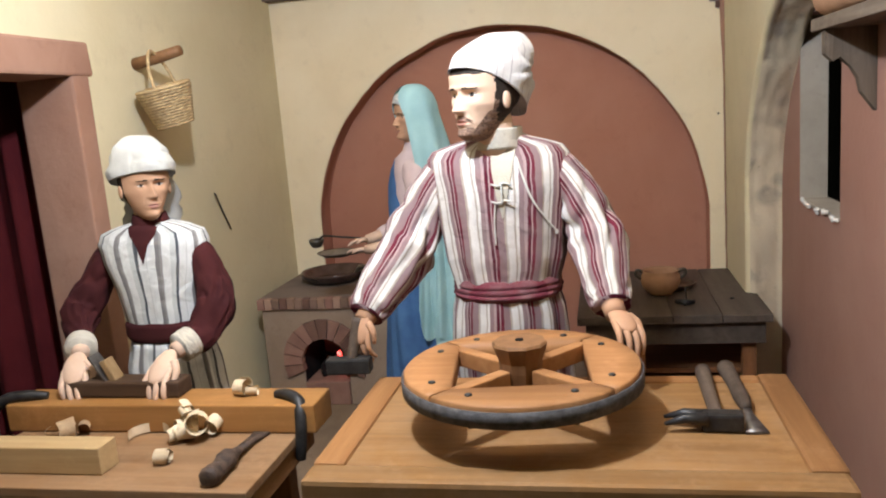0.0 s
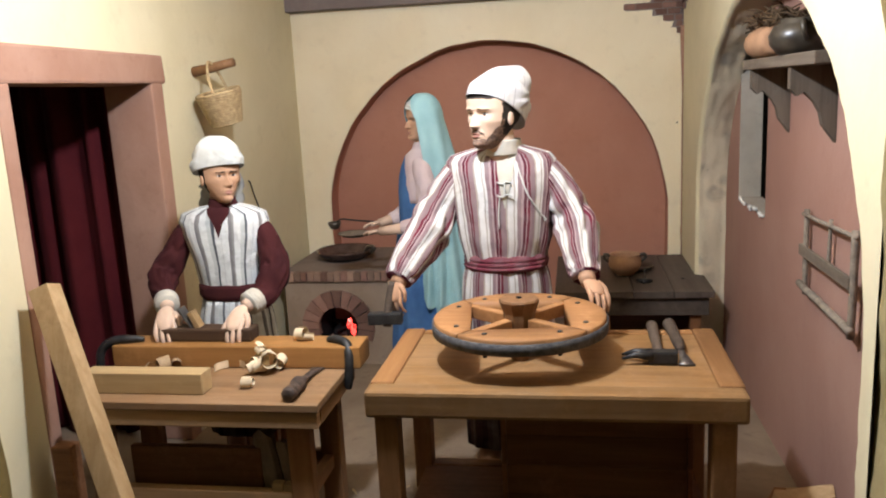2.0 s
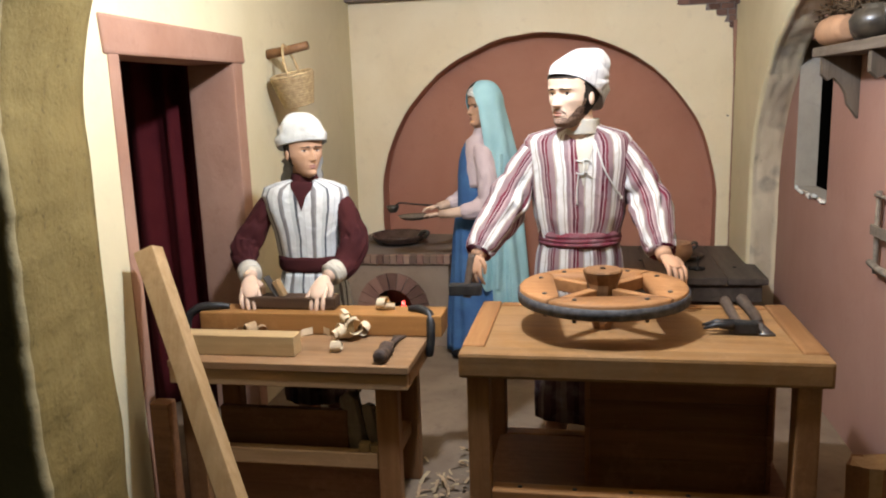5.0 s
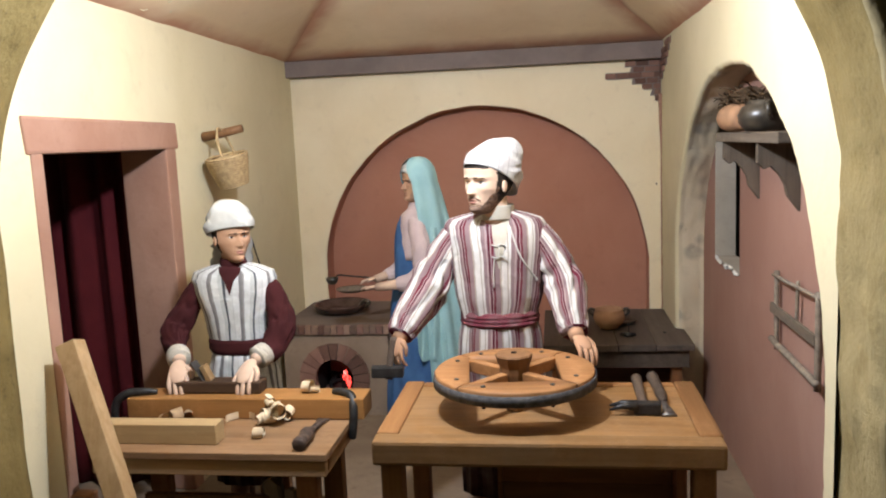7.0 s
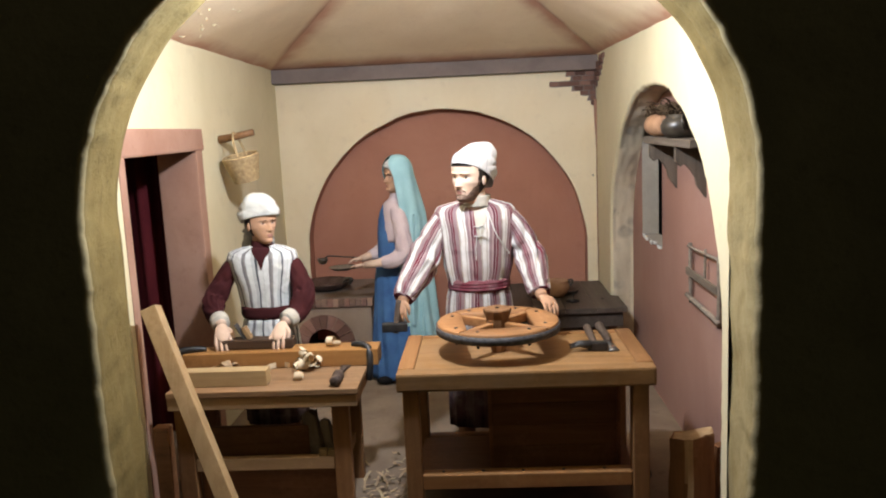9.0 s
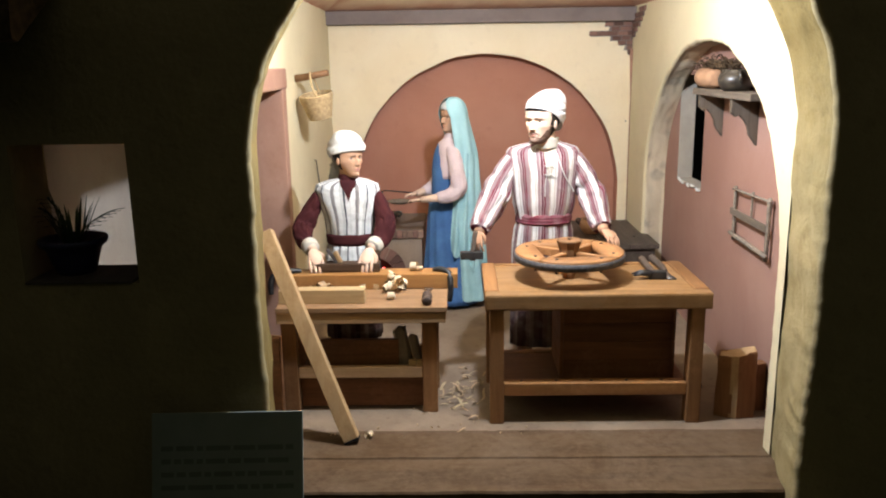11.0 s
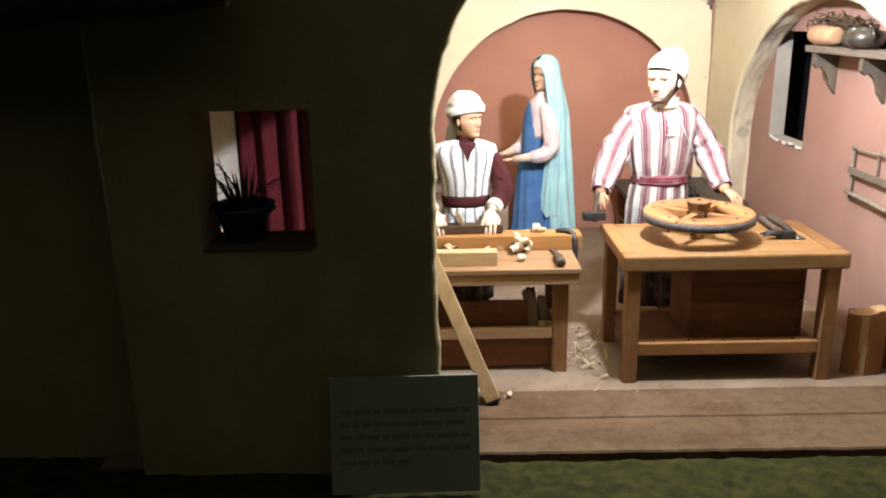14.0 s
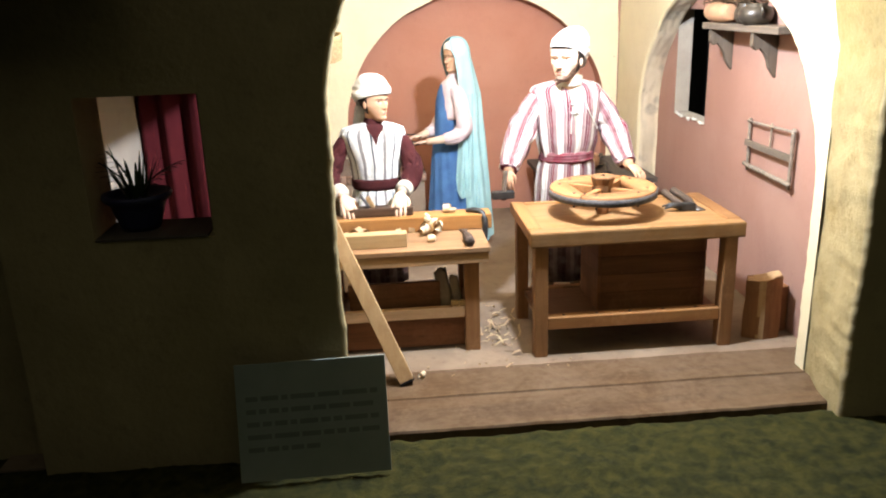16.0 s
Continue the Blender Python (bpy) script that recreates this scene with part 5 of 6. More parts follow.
p, r = smooth_path([(-.512, .258, .350), (-.538, .248, .354), (-.566, .241, .352), (-.586, .236, .341), (-.594, .232, .322), (-.594, .230, .292)], [.006, .008, .009, .0085, .008, .007], 5)
tube(bm, p, r, 10)
whole("holdfast_clamp", bm, IRON, "black iron holdfast clamp gripping the board", "clamp", "bench clamps", smooth=True)

whole("timber_block", boxed((-0.542, 0.094, 0.3035), (-0.316, 0.132, 0.341), 0.002), PALE_X, "squared pale pine block lying on the bench", "timber")

# hand plane
OLD_WOOD = wood("plane_wood", (0.085, 0.050, 0.030), (0.050, 0.028, 0.017), "x", 0.5, 60)
plane = thing("hand_plane", (-0.37, 0.285, 0.346), "dark wooden hand plane on the clamped board", "plane")
part("plane_body", boxed((-0.476, 0.254, 0.3465), (-0.290, 0.296, 0.371), 0.004), OLD_WOOD, plane)
m = Matrix.Translation((-0.414, 0.275, 0.371)) @ Matrix.Rotation(math.radians(-32), 4, "Y")
part("blade", boxed((-0.002, -0.013, -0.004), (0.0015, 0.013, 0.045), 0.0008, m), BLADE, plane, "steel plane iron")
m = Matrix.Translation((-0.402, 0.275, 0.371)) @ Matrix.Rotation(math.radians(-26), 4, "Y")
part("wedge", boxed((-0.006, -0.011, -0.002), (0.005, 0.011, 0.034), 0.002, m), PALE_Z, plane, "pale wooden wedge")

# plank that leans against the bench
bm = bmesh.new()
foot, tip = Vector((-0.337, -0.088, 0.004)), Vector((-0.554, 0.050, 0.508))
d = (tip - foot).normalized()
side = Vector((1, 0, 0))
side = (side - d * side.dot(d)).normalized()
depthwise = d.cross(side).normalized()
m = Matrix((side, depthwise, d)).transposed().to_4x4()
m.translation = foot
plank = thing("leaning_plank", foot, "pale pine plank leaning against the bench", "plank")
part("plank", boxed((-0.0185, -0.018, 0.0050), (0.0185, 0.018, (tip - foot).length), 0.002, m), PALE_Z, plank)
bm = boxed((-0.0188, -0.0183, 0.0), (0.0188, 0.0183, 0.0046), 0.001, m)
part("dark_end", bm, BLACK, plank, "blackened foot end")


# shavings
def curl(bm, at, radius, width, turns, turn, spread=0.0, mi=0):
    """A curled ribbon of wood."""
    n = int(14 * turns) + 2
    rings = []
    for i in range(n):
        a = 2 * math.pi * turns * i / (n - 1)
        r = radius * (0.55 + 0.45 * i / (n - 1))
        c = Vector((math.cos(a) * r, spread * i / (n - 1), math.sin(a) * r))
        rings.append([Vector(at) + turn @ (c + Vector((0, s * width / 2, 0)) * (1 - 0.2 * noise.noise((i * .4, s, radius * 90)))) for s in (-1, -0.33, 0.33, 1)])
    skin(bm, rings, False, False, mi)


def heap(curls, seed):
    random.seed(seed)
    bm = bmesh.new()
    for at, radius, width, turns, tilt, spread in curls:
        e = Euler((random.uniform(-tilt, tilt), random.uniform(-3, 3), random.uniform(-3, 3))).to_matrix()
        curl(bm, at, radius, width, turns, e, spread)
    return bm


def shaving_heap(curls, seed, label):
    return whole("wood_shaving", heap(curls, seed), SHAVING, label, "shaving", "bench shavings", smooth=True)


shaving_heap([((-0.262, 0.200, 0.323), .020, .020, 1.7, .5, .016), ((-0.238, 0.210, 0.331), .018, .024, 1.4, .6, .018), ((-0.270, 0.190, 0.317), .013, .016, 1.5, .8, .012), ((-0.222, 0.216, 0.319), .014, .018, 1.2, .6, .012), ((-0.250, 0.204, 0.345), .012, .016, 1.3, .6, .010)], 3, "bunch of pale curled wood shavings on the bench")
shaving_heap([((-0.246, 0.132, 0.314), .011, .016, 1.9, .3, .006)], 5, "small tight wood curl on the bench")
bm = bmesh.new()
curl(bm, (-0.322, 0.200, 0.3125), .036, .014, 0.48, Matrix.Rotation(math.radians(200), 3, "Z") @ Matrix.Rotation(math.radians(90), 3, "X"))
whole("wood_shaving", bm, SHAVING, "open crescent wood shaving on the bench", "shaving", "bench shavings", smooth=True)
whole("wood_shaving", heap([((-0.446, 0.212, 0.320), .018, .024, 0.9, .5, .015), ((-0.426, 0.218, 0.315), .012, .024, 0.6, .5, .01), ((-0.468, 0.205, 0.313), .013, .018, 0.5, .5, .01)], 11), SHAVING_BROWN, "loose brownish shavings beside the clamped board", "shaving", "bench shavings", smooth=True)
shaving_heap([((-0.192, 0.266, 0.360), .015, .020, 1.3, .4, .006), ((-0.180, 0.268, 0.355), .010, .018, 0.8, .4, .0)], 13, "pale shaving on top of the clamped board")
shaving_heap([((-0.296, -0.062, 0.010), .009, .016, 1.4, .6, .006)], 17, "single shaving on the floor")
random.seed(21)
for name, mat, count, seed, label in (("shavings_pile", SHAVING_TAN, 24, 23, "untidy heap of wood shavings between the benches"), ("shavings_litter", SHAVING_BROWN, 36, 27, "brownish trodden shavings between the benches")):
    pile = [((-0.062 + random.gauss(0, .032), 0.215 + random.gauss(0, .078), random.uniform(-.022, -.010)), random.uniform(.020, .042), random.uniform(.004, .009), random.uniform(.10, 0.20), 0.35, random.uniform(0, .016)) for _ in range(count)]
    bm = bmesh.new()
    for at, radius, width, turns, tilt, shift in pile:
        e = Matrix.Rotation(random.uniform(0, 6.28), 3, "Z") @ Matrix.Rotation(random.uniform(-tilt, tilt), 3, "X") @ Matrix.Rotation(-math.radians(90) + math.pi * turns + random.uniform(-.25, .25), 3, "Y")
        curl(bm, Vector(at), radius, width, turns, e, shift)
    lowest = 0.0015
    for v in bm.verts:
        v.co.z = max(v.co.z, lowest)
    tagged(part(name, bm, mat, smooth=True), label, "shavings", "", "stuff")
random.seed(29)
crumbs = [((random.uniform(-0.40, 0.10), random.uniform(-0.10, 0.16), 0.003), random.uniform(.002, .004), random.uniform(.003, .007), .6, .5, .004) for _ in range(30)]
tagged(part("floor_crumbs", heap(crumbs, 31), SHAVING_BROWN, smooth=True), "crumbs of wood scattered on the floor", "crumbs", "", "stuff")

# what is stowed under the joiner's bench
whole("stored_board", boxed((-0.480, 0.116, 0.1105), (-0.232, 0.130, 0.196), 0.002), BROWN_X, "dark wooden board standing on the bench's lower shelf", "board")


def rough_offcut(at, size, lean, seed, label):
    """A cleft scrap of timber with a splintered top."""
    bm = bmesh.new()
    w, d, h = size
    m = Matrix.Translation(at) @ Matrix.Rotation(math.radians(lean), 4, "Y")
    rings = []
    for i in range(10):
        t = i / 9
        k = 1 + 0.12 * noise.noise((t * 3, seed, 0)) - 0.10 * t
        ring = []
        for j in range(12):
            a = 2 * math.pi * j / 12
            x, y = max(-1, min(1, 1.3 * math.cos(a))) * w / 2, max(-1, min(1, 1.3 * math.sin(a))) * d / 2
            ring.append(m @ Vector((x * k, y * k, t * h + (t ** 4) * w * (0.45 * noise.noise((x * 70, y * 70, seed)) - 0.30 * abs(x) / (w / 2)))))
        rings.append(ring)
    skin(bm, rings)
    for f in bm.faces:
        f.smooth = False
    return whole("firewood_offcut", bm, SCRAP, label, "timber", "scraps under the bench")


rough_offcut((-0.213, 0.130, 0.1105), (0.040, 0.026, 0.120), -9, 2.0, "tall rough grey timber scrap on the bench's lower shelf")
rough_offcut((-0.179, 0.132, 0.1105), (0.026, 0.024, 0.098), -10, 6.0, "shorter grey timber scrap leaning on the bench leg")
for x, k in ((-0.205, 0.020), (-0.183, 0.018)):
    whole("end_block", boxed((x, 0.088, 0.1295), (x + k, 0.104, 0.1295 + k * 0.8), 0.002), PALE_X, "small pale end block on the bench stretcher", "block", "blocks on the stretcher")
stool = thing("low_stool", (-0.39, 0.47, 0), "dark low wooden stool behind the bench", "stool")
part("seat", boxed((-0.455, 0.425, 0.125), (-0.325, 0.515, 0.142), 0.004), BROWN_X, stool)
for x, y in ((-0.450, 0.430), (-0.355, 0.430), (-0.450, 0.490), (-0.355, 0.490)):
    part("leg", boxed((x, y, 0), (x + 0.025, y + 0.02, 0.1248), 0.002), BROWN_Z, stool)

# upright timbers by the jamb
def split_log(corners, tall, seed, mats, label, faces=()):
    """An upright cleft billet: an uneven outline, a slanting top and worn edges."""
    bm = bmesh.new()
    outline = []
    for (x0, y0), (x1, y1) in zip(corners, corners[1:] + corners[:1]):
        outline += [(x0 + (x1 - x0) * i / 5, y0 + (y1 - y0) * i / 5) for i in range(5)]
    cx, cy = sum(p[0] for p in corners) / len(corners), sum(p[1] for p in corners) / len(corners)
    rings = []
    for i in range(15):
        t = i / 14
        k = 1.0 + 0.05 * noise.noise((t * 2.2, seed, 0)) - 0.05 * t - (0.06 if i == 14 else 0)
        z = tall * min(1.0, i / 13)
        rings.append([(cx + (x - cx) * k + 0.0022 * noise.noise((x * 90, y * 90, t * 3 + seed)), cy + (y - cy) * k + 0.0022 * noise.noise((x * 80, y * 80 + seed, t * 3)),
                       z + (t ** 8) * 0.007 * ((x - cx) / 0.03 + 0.6 * noise.noise((x * 60, y * 60, seed)))) for x, y in outline])
    skin(bm, rings)
    for f in bm.faces:
        f.smooth = False
        f.material_index = sum(1 for x in faces if f.calc_center_median().x > x) if abs(f.normal.z) < 0.6 else 0
    return whole("timber_offcut", bm, mats, label, "timber", "offcuts by the jamb")


split_log([(0.598, 0.056), (0.636, 0.032), (0.647, 0.028), (0.696, 0.036), (0.704, 0.078), (0.616, 0.090)], 0.172, 1.0, [PINE_Z, PALE_Z, PINE_Z], "upright cleft pine billet with a pale split face by the jamb", (0.632, 0.650))
split_log([(0.7135, 0.080), (0.738, 0.080), (0.738, 0.112), (0.7135, 0.112)], 0.130, 9.0, BROWN_Z, "short dark upright offcut by the jamb")
whole("timber_offcut", boxed((-0.566, 0.02, 0.0), (-0.530, 0.05, 0.235), 0.003), BROWN_X, "dark upright plank beside the bench", "timber")

# ---- oven ----
oven = thing("oven", (-0.38, 1.27, 0), "clay oven with a brick fire arch", "oven")
OX0, OX1, OY0, OY1 = -0.545, -0.212, 1.10, 1.47
CX, FIRE_R = -0.386, 0.060
bm = bmesh.new()
frame_round(bm, arch_outline(CX, FIRE_R, 0.118, FIRE_R, 0.0, 20, 5), CX, (OX0, OX1, 0.258), lambda u, v, d: (u, OY0 + d, v), 0.16, None, 0, 1, 0.003, 0.003, True)
part("oven_front", bm, [OVEN, BLACK], oven)
part("oven_back", boxed((OX0, OY0 + 0.1605, 0), (OX1, OY1, 0.258), 0.0), OVEN, oven)
for x in (OX0, OX1 - 0.004):
    part("oven_side", boxed((x, OY0 + 0.002, 0), (x + 0.004, OY0 + 0.160, 0.258), 0.0), OVEN, oven)
part("oven_top", boxed((OX0 - 0.01, OY0 + 0.012, 0.2585), (OX1 + 0.006, OY1, 0.286), 0.004), OVEN_TOP, oven, "sooty flat top")
for i in range(17):
    x = OX0 - 0.008 + i * 0.0206
    part("brick", boxed((x, OY0 - 0.010, 0.2585 + random.uniform(-.001, .001)), (x + 0.0188, OY0 + 0.0115, 0.286 + random.uniform(-.001, .001)), 0.002), BRICK_PALE if i % 3 else BRICK, oven)
for i in range(13):
    a = math.radians(-24 + i * (228 / 13))
    b = math.radians(-24 + (i + 0.9) * (228 / 13))
    bm = bmesh.new()
    rings = []
    for y in (OY0 - 0.008, OY0 + 0.012):
        rings.append([(CX + math.cos(t) * r, y, 0.118 + math.sin(t) * r) for r, t in ((FIRE_R + .001, a), (FIRE_R + .052, a), (FIRE_R + .052, b), (FIRE_R + .001, b))])
    skin(bm, rings)
    for f in bm.faces:
        f.smooth = False
    part("brick", bm, BRICK, oven)
part("hearth", boxed((CX - 0.059, OY0 - 0.004, 0.0), (CX + 0.059, OY0 + 0.155, 0.062), 0.003), BRICK, oven, "dark hearth floor")
random.seed(41)
for k in range(6):
    bm = bmesh.new()
    x = CX + random.uniform(-.05, .04)
    p, r = smooth_path([(x, OY0 + .03 + k * .014, .070), (x + random.uniform(-.02, .02), OY0 + .05 + k * .012, .085 + random.random() * .02), (x + random.uniform(-.05, .05), OY0 + .07 + k * .01, .082 + random.random() * .03)], [.006, .007, .004], 3)
    tube(bm, p, r, 7, 0, None, 1.0, .2, k)
    whole("firewood_stick", bm, BLACK, "charred stick in the oven's fire", "firewood", "fire sticks")
bm = bmesh.new()
for k in range(14):
    s, up = random.uniform(-1, 1), random.random()
    blob(bm, (CX + .020 + s * .012 * (1.2 - up), OY0 + .050 + random.uniform(-.01, .02), .074 + up * .050), (random.uniform(.003, .0055), .004, random.uniform(.008, .015) * (1.2 - 0.5 * up)), 8, 6, 0, None, 0.7, k * 3.1)
whole("embers", bm, EMBER, "glowing red embers in the oven", "embers", smooth=True)

# glazed pan on the oven
pan = thing("cooking_pan", (-0.405, 1.29, 0.286), "dark brown glazed pan on the oven", "pan")
bm = bmesh.new()
lathe(bm, [(.004, .002), (.060, .002), (.080, .012), (.090, .026), (.094, .030), (.092, .033), (.086, .029), (.074, .014), (.056, .007), (.004, .006)], (-0.405, 1.29, 0.2855), 36)
body = part("pan_body", bm, GLAZE, pan, smooth=True)
bm = bmesh.new()
p, r = smooth_path([(-0.335, 1.262, .312), (-0.318, 1.255, .330), (-0.300, 1.248, .328), (-0.313, 1.252, .312)], [.006, .007, .007, .006], 4)
tube(bm, p, r, 8)
part("handle", bm, DARK_CLAY, pan, smooth=True)

# ---- dark table at the back ----
dark_table = thing("side_table", (0.48, 1.25, 0), "dark-stained plank table against the back wall", "table")
for i in range(4):
    x0 = 0.262 + i * 0.106
    part("tabletop_plank", boxed((x0, 1.015, 0.222 + random.uniform(-.001, .001)), (x0 + 0.1045, 1.495, 0.240 + random.uniform(-.001, .0005)), 0.002), SHADE_WOOD, dark_table)
part("front_apron", boxed((0.28, 1.030, 0.170), (0.672, 1.046, 0.2215), 0.002), SHADE_WOOD, dark_table)
part("side_apron", boxed((0.656, 1.0465, 0.170), (0.672, 1.47, 0.2215), 0.002), SHADE_WOOD, dark_table)
for x, y in ((0.285, 1.047), (0.625, 1.047), (0.285, 1.44), (0.625, 1.44)):
    part("leg", boxed((x, y, 0), (x + 0.030, y + 0.030, 0.2215), 0.003), BROWN_Z, dark_table)
part("shelf_board", boxed((0.286, 1.078, 0.085), (0.654, 1.438, 0.097), 0.002), BROWN_X, dark_table)
part("brace", boxed((0.40, 1.0465, 0.098), (0.412, 1.06, 0.170), 0.001), BROWN_Z, dark_table)
for x, y in ((0.36, 1.25), (0.62, 1.16), (0.30, 1.4)):
    bm = bmesh.new()
    lathe(bm, [(.0006, .003), (.005, .0025), (.0055, 0)], (x, y, .2402), 10)
    part("nail_head", bm, IRON, dark_table, "dark nail head")

pot = thing("clay_pot", (0.462, 1.22, 0.24), "round terracotta pot with two ear handles", "pot")
bm = bmesh.new()
lathe(bm, [(.004, .002), (.026, .001), (.029, .005), (.041, .017), (.048, .034), (.046, .049), (.042, .057), (.045, .062), (.040, .061), (.038, .055), (.042, .041), (.036, .022), (.004, .010)], (0.462, 1.22, 0.2405), 32)
part("pot_body", bm, CLAY, pot, smooth=True)
for s in (-1, 1):
    bm = bmesh.new()
    p, r = smooth_path([(0.462 + s * .041, 1.22, .298), (0.462 + s * .056, 1.22, .302), (0.462 + s * .059, 1.22, .291), (0.462 + s * .046, 1.22, .280)], [.0045] * 4, 4)
    tube(bm, p, r, 8)
    part("ear_handle", bm, DARK_CLAY, pot, smooth=True)
bm = bmesh.new()
lathe(bm, [(.004, .001), (.040, .001), (.052, .012), (.050, .014), (.038, .005), (.004, .004)], (0.500, 1.285, 0.2405), 24)
whole("small_plate", bm, DARK_CLAY, "dark shallow clay plate behind the pot", "plate", smooth=True)
bm = bmesh.new()
tube(bm, [(.49, 1.125, .246), (.512, 1.11, .247), (.53, 1.118, .246)], [.006, .0075, .005], 8)
tube(bm, [(.512, 1.112, .248), (.510, 1.112, .285)], [.0018, .0015], 6)
tube(bm, [(.506, 1.10, .245), (.52, 1.13, .245)], [.004, .004], 8)
whole("awl", bm, IRON, "small dark iron awl on the side table", "tool", smooth=True)

# ---- niche: shelf, jars, rack ----
shelf = thing("wall_shelf", (0.70, 0.385, 0.805), "weathered wooden shelf on two carved brackets", "shelf")
part("board", boxed((0.662, 0.128, 0.808), (0.7415, 0.622, 0.827), 0.002), GREY_WOOD, shelf)
for y in (0.285, 0.572):
    bm = bmesh.new()
    outline = [(0.7415, 0.8075), (0.668, 0.8075), (0.668, 0.772), (0.680, 0.760), (0.690, 0.766), (0.706, 0.750), (0.716, 0.732), (0.720, 0.712), (0.7415, 0.682)]
    skin(bm, [[(x, y + s, z) for x, z in outline] for s in (-0.009, 0.009)])
    for f in bm.faces:
        f.smooth = False
    part("bracket", bm, GREY_WOOD_Z, shelf)
bm = bmesh.new()
m = Matrix.Translation((0.689, 0.556, 0.8575))
rings = [[m @ Vector((math.cos(2 * math.pi * j / 28) * r, y, math.sin(2 * math.pi * j / 28) * r)) for j in range(28)] for y, r in ((-.082, .018), (-.080, .022), (-.070, .026), (-.035, .0295), (.01, .0305), (.05, .0285), (.074, .022), (.086, .010), (.088, .003))]
skin(bm, rings)
whole("clay_jar", bm, CLAY, "terracotta jar lying on the wall shelf", "jar", smooth=True)
for x, y, k, label in ((0.706, 0.408, 0.84, "smoke-blackened round jug on the wall shelf"), (0.690, 0.318, 1.12, "squat dark jug at the end of the wall shelf")):
    bm = bmesh.new()
    lathe(bm, [(.004, .001), (.030 * k, .001), (.041 * k, .016), (.043 * k, .031), (.036 * k, .046), (.028, .051), (.030, .057), (.024, .055), (.020, .048), (.004, .044)], (x, y, 0.8275), 28)
    p, r = smooth_path([(x, y - .026, .880), (x - .008, y - .044 * k, .876), (x - .008, y - .050 * k, .862), (x - .002, y - .041 * k, .850)], [.004] * 4, 4)
    tube(bm, p, r, 8)
    whole("dark_jug", bm, DARK_CLAY, label, "jug", smooth=True)
random.seed(51)
bm = bmesh.new()
for k in range(120):
    y = random.uniform(0.36, 0.66)
    a = Vector((random.uniform(.672, .735), y, .888 + random.uniform(-.004, .018) - 0.03 * max(0, y - 0.6) * 6))
    b = a + Vector((random.uniform(-.03, .03), random.uniform(-.05, .05), random.uniform(-.006, .018)))
    c = b + Vector((random.uniform(-.02, .02), random.uniform(-.03, .03), random.uniform(-.02, .012)))
    for q in (a, b, c):
        q.x = min(q.x, .738)
    p, r = smooth_path([a, b, c], [.0020, .0018, .0010], 3)
    tube(bm, p, r, 5)
tagged(part("dried_twigs", bm, TWIG, smooth=True), "tangled bundle of dry vine twigs on the shelf jars", "twigs", "", "stuff")

rack = thing("stick_rack", (0.73, 0.265, 0.47), "little rack of tied sticks on the niche wall", "rack")
RX = 0.732
for name, a, b, r in (("upright", (RX, 0.382, 0.400), (RX, 0.386, 0.556), .005), ("upright", (RX - .004, 0.122, 0.398), (RX - .004, 0.120, 0.565), .006), ("upright", (RX, 0.255, 0.478), (RX, 0.249, 0.560), .0035),
                      ("rung", (RX - .006, 0.388, 0.548), (RX - .006, 0.108, 0.556), .0035), ("rung", (RX - .008, 0.390, 0.420), (RX - .008, 0.110, 0.412), .0065)):
    bm = bmesh.new()
    p = [Vector(a).lerp(Vector(b), i / 6) + Vector((0, 0.002 * noise.noise((i, r * 900, a[1] * 50)), 0.003 * noise.noise((i * .7, a[2] * 40, 2)))) for i in range(7)]
    tube(bm, p, [r * (1 + 0.15 * noise.noise((i, a[1] * 30, 1))) for i in range(7)], 9)
    part(name, bm, STICK, rack, smooth=True)
part("flat_rung", boxed((RX - .012, 0.120, 0.474), (RX - .006, 0.388, 0.494), 0.002), GREY_WOOD, rack, "flat split-wood rung")

# ---- left wall: peg, basket, hook; side room curtain ----
bm = bmesh.new()
tube(bm, [(-0.604, 0.765, 0.872), (-0.55, 0.759, 0.879), (-0.488, 0.752, 0.890)], [.0125, .0115, .0105], 12)
whole("wall_peg", bm, HUB_WOOD, "short round wooden peg in the wall", "peg", smooth=True)

basket = thing("basket", (-0.53, 0.755, 0.735), "small woven wicker basket hanging on a peg", "basket")
BC = Vector((-0.530, 0.742, 0.006))
tilt = Matrix.Translation((-0.530, 0.742, 0.816)) @ Matrix.Rotation(math.radians(-8), 4, "Y") @ Matrix.Rotation(math.radians(10), 4, "X") @ Matrix.Translation((0.530, -0.742, -0.816))
bm = bmesh.new()
for i in range(13):
    z = 0.738 + i * 0.0058
    r = 0.034 + 0.017 * i / 12
    ring = []
    for j in range(49):
        a = 2 * math.pi * j / 48
        rr = r + 0.0022 * (1 if (j + i) % 2 else -1)
        ring.append(tilt @ (BC + Vector((math.cos(a) * rr, math.sin(a) * rr, z))))
    bm = bmesh.new()
    tube(bm, ring, [.0032] * 49, 6)
    part("woven_band", bm, WICKER, basket, smooth=True)
bm = bmesh.new()
lathe(bm, [(.001, .735), (.034, .736), (.034, .742), (.001, .742)], BC, 24)
bmesh.ops.transform(bm, matrix=tilt, verts=bm.verts)
part("base", bm, WICKER, basket)
bm = bmesh.new()
ring = [tilt @ (BC + Vector((math.cos(2 * math.pi * j / 36) * .052, math.sin(2 * math.pi * j / 36) * .052, .814))) for j in range(37)]
tube(bm, ring, [.0038] * 37, 8)
part("rim", bm, WICKER, basket, smooth=True)
bm = bmesh.new()
p, r = smooth_path([tilt @ (BC + Vector(q)) for q in ((0.012, -.050, .808), (0.0, -.030, .850), (-.004, .006, .888), (0.0, .036, .855), (0.004, .050, .808))], [.0034] * 5, 6)
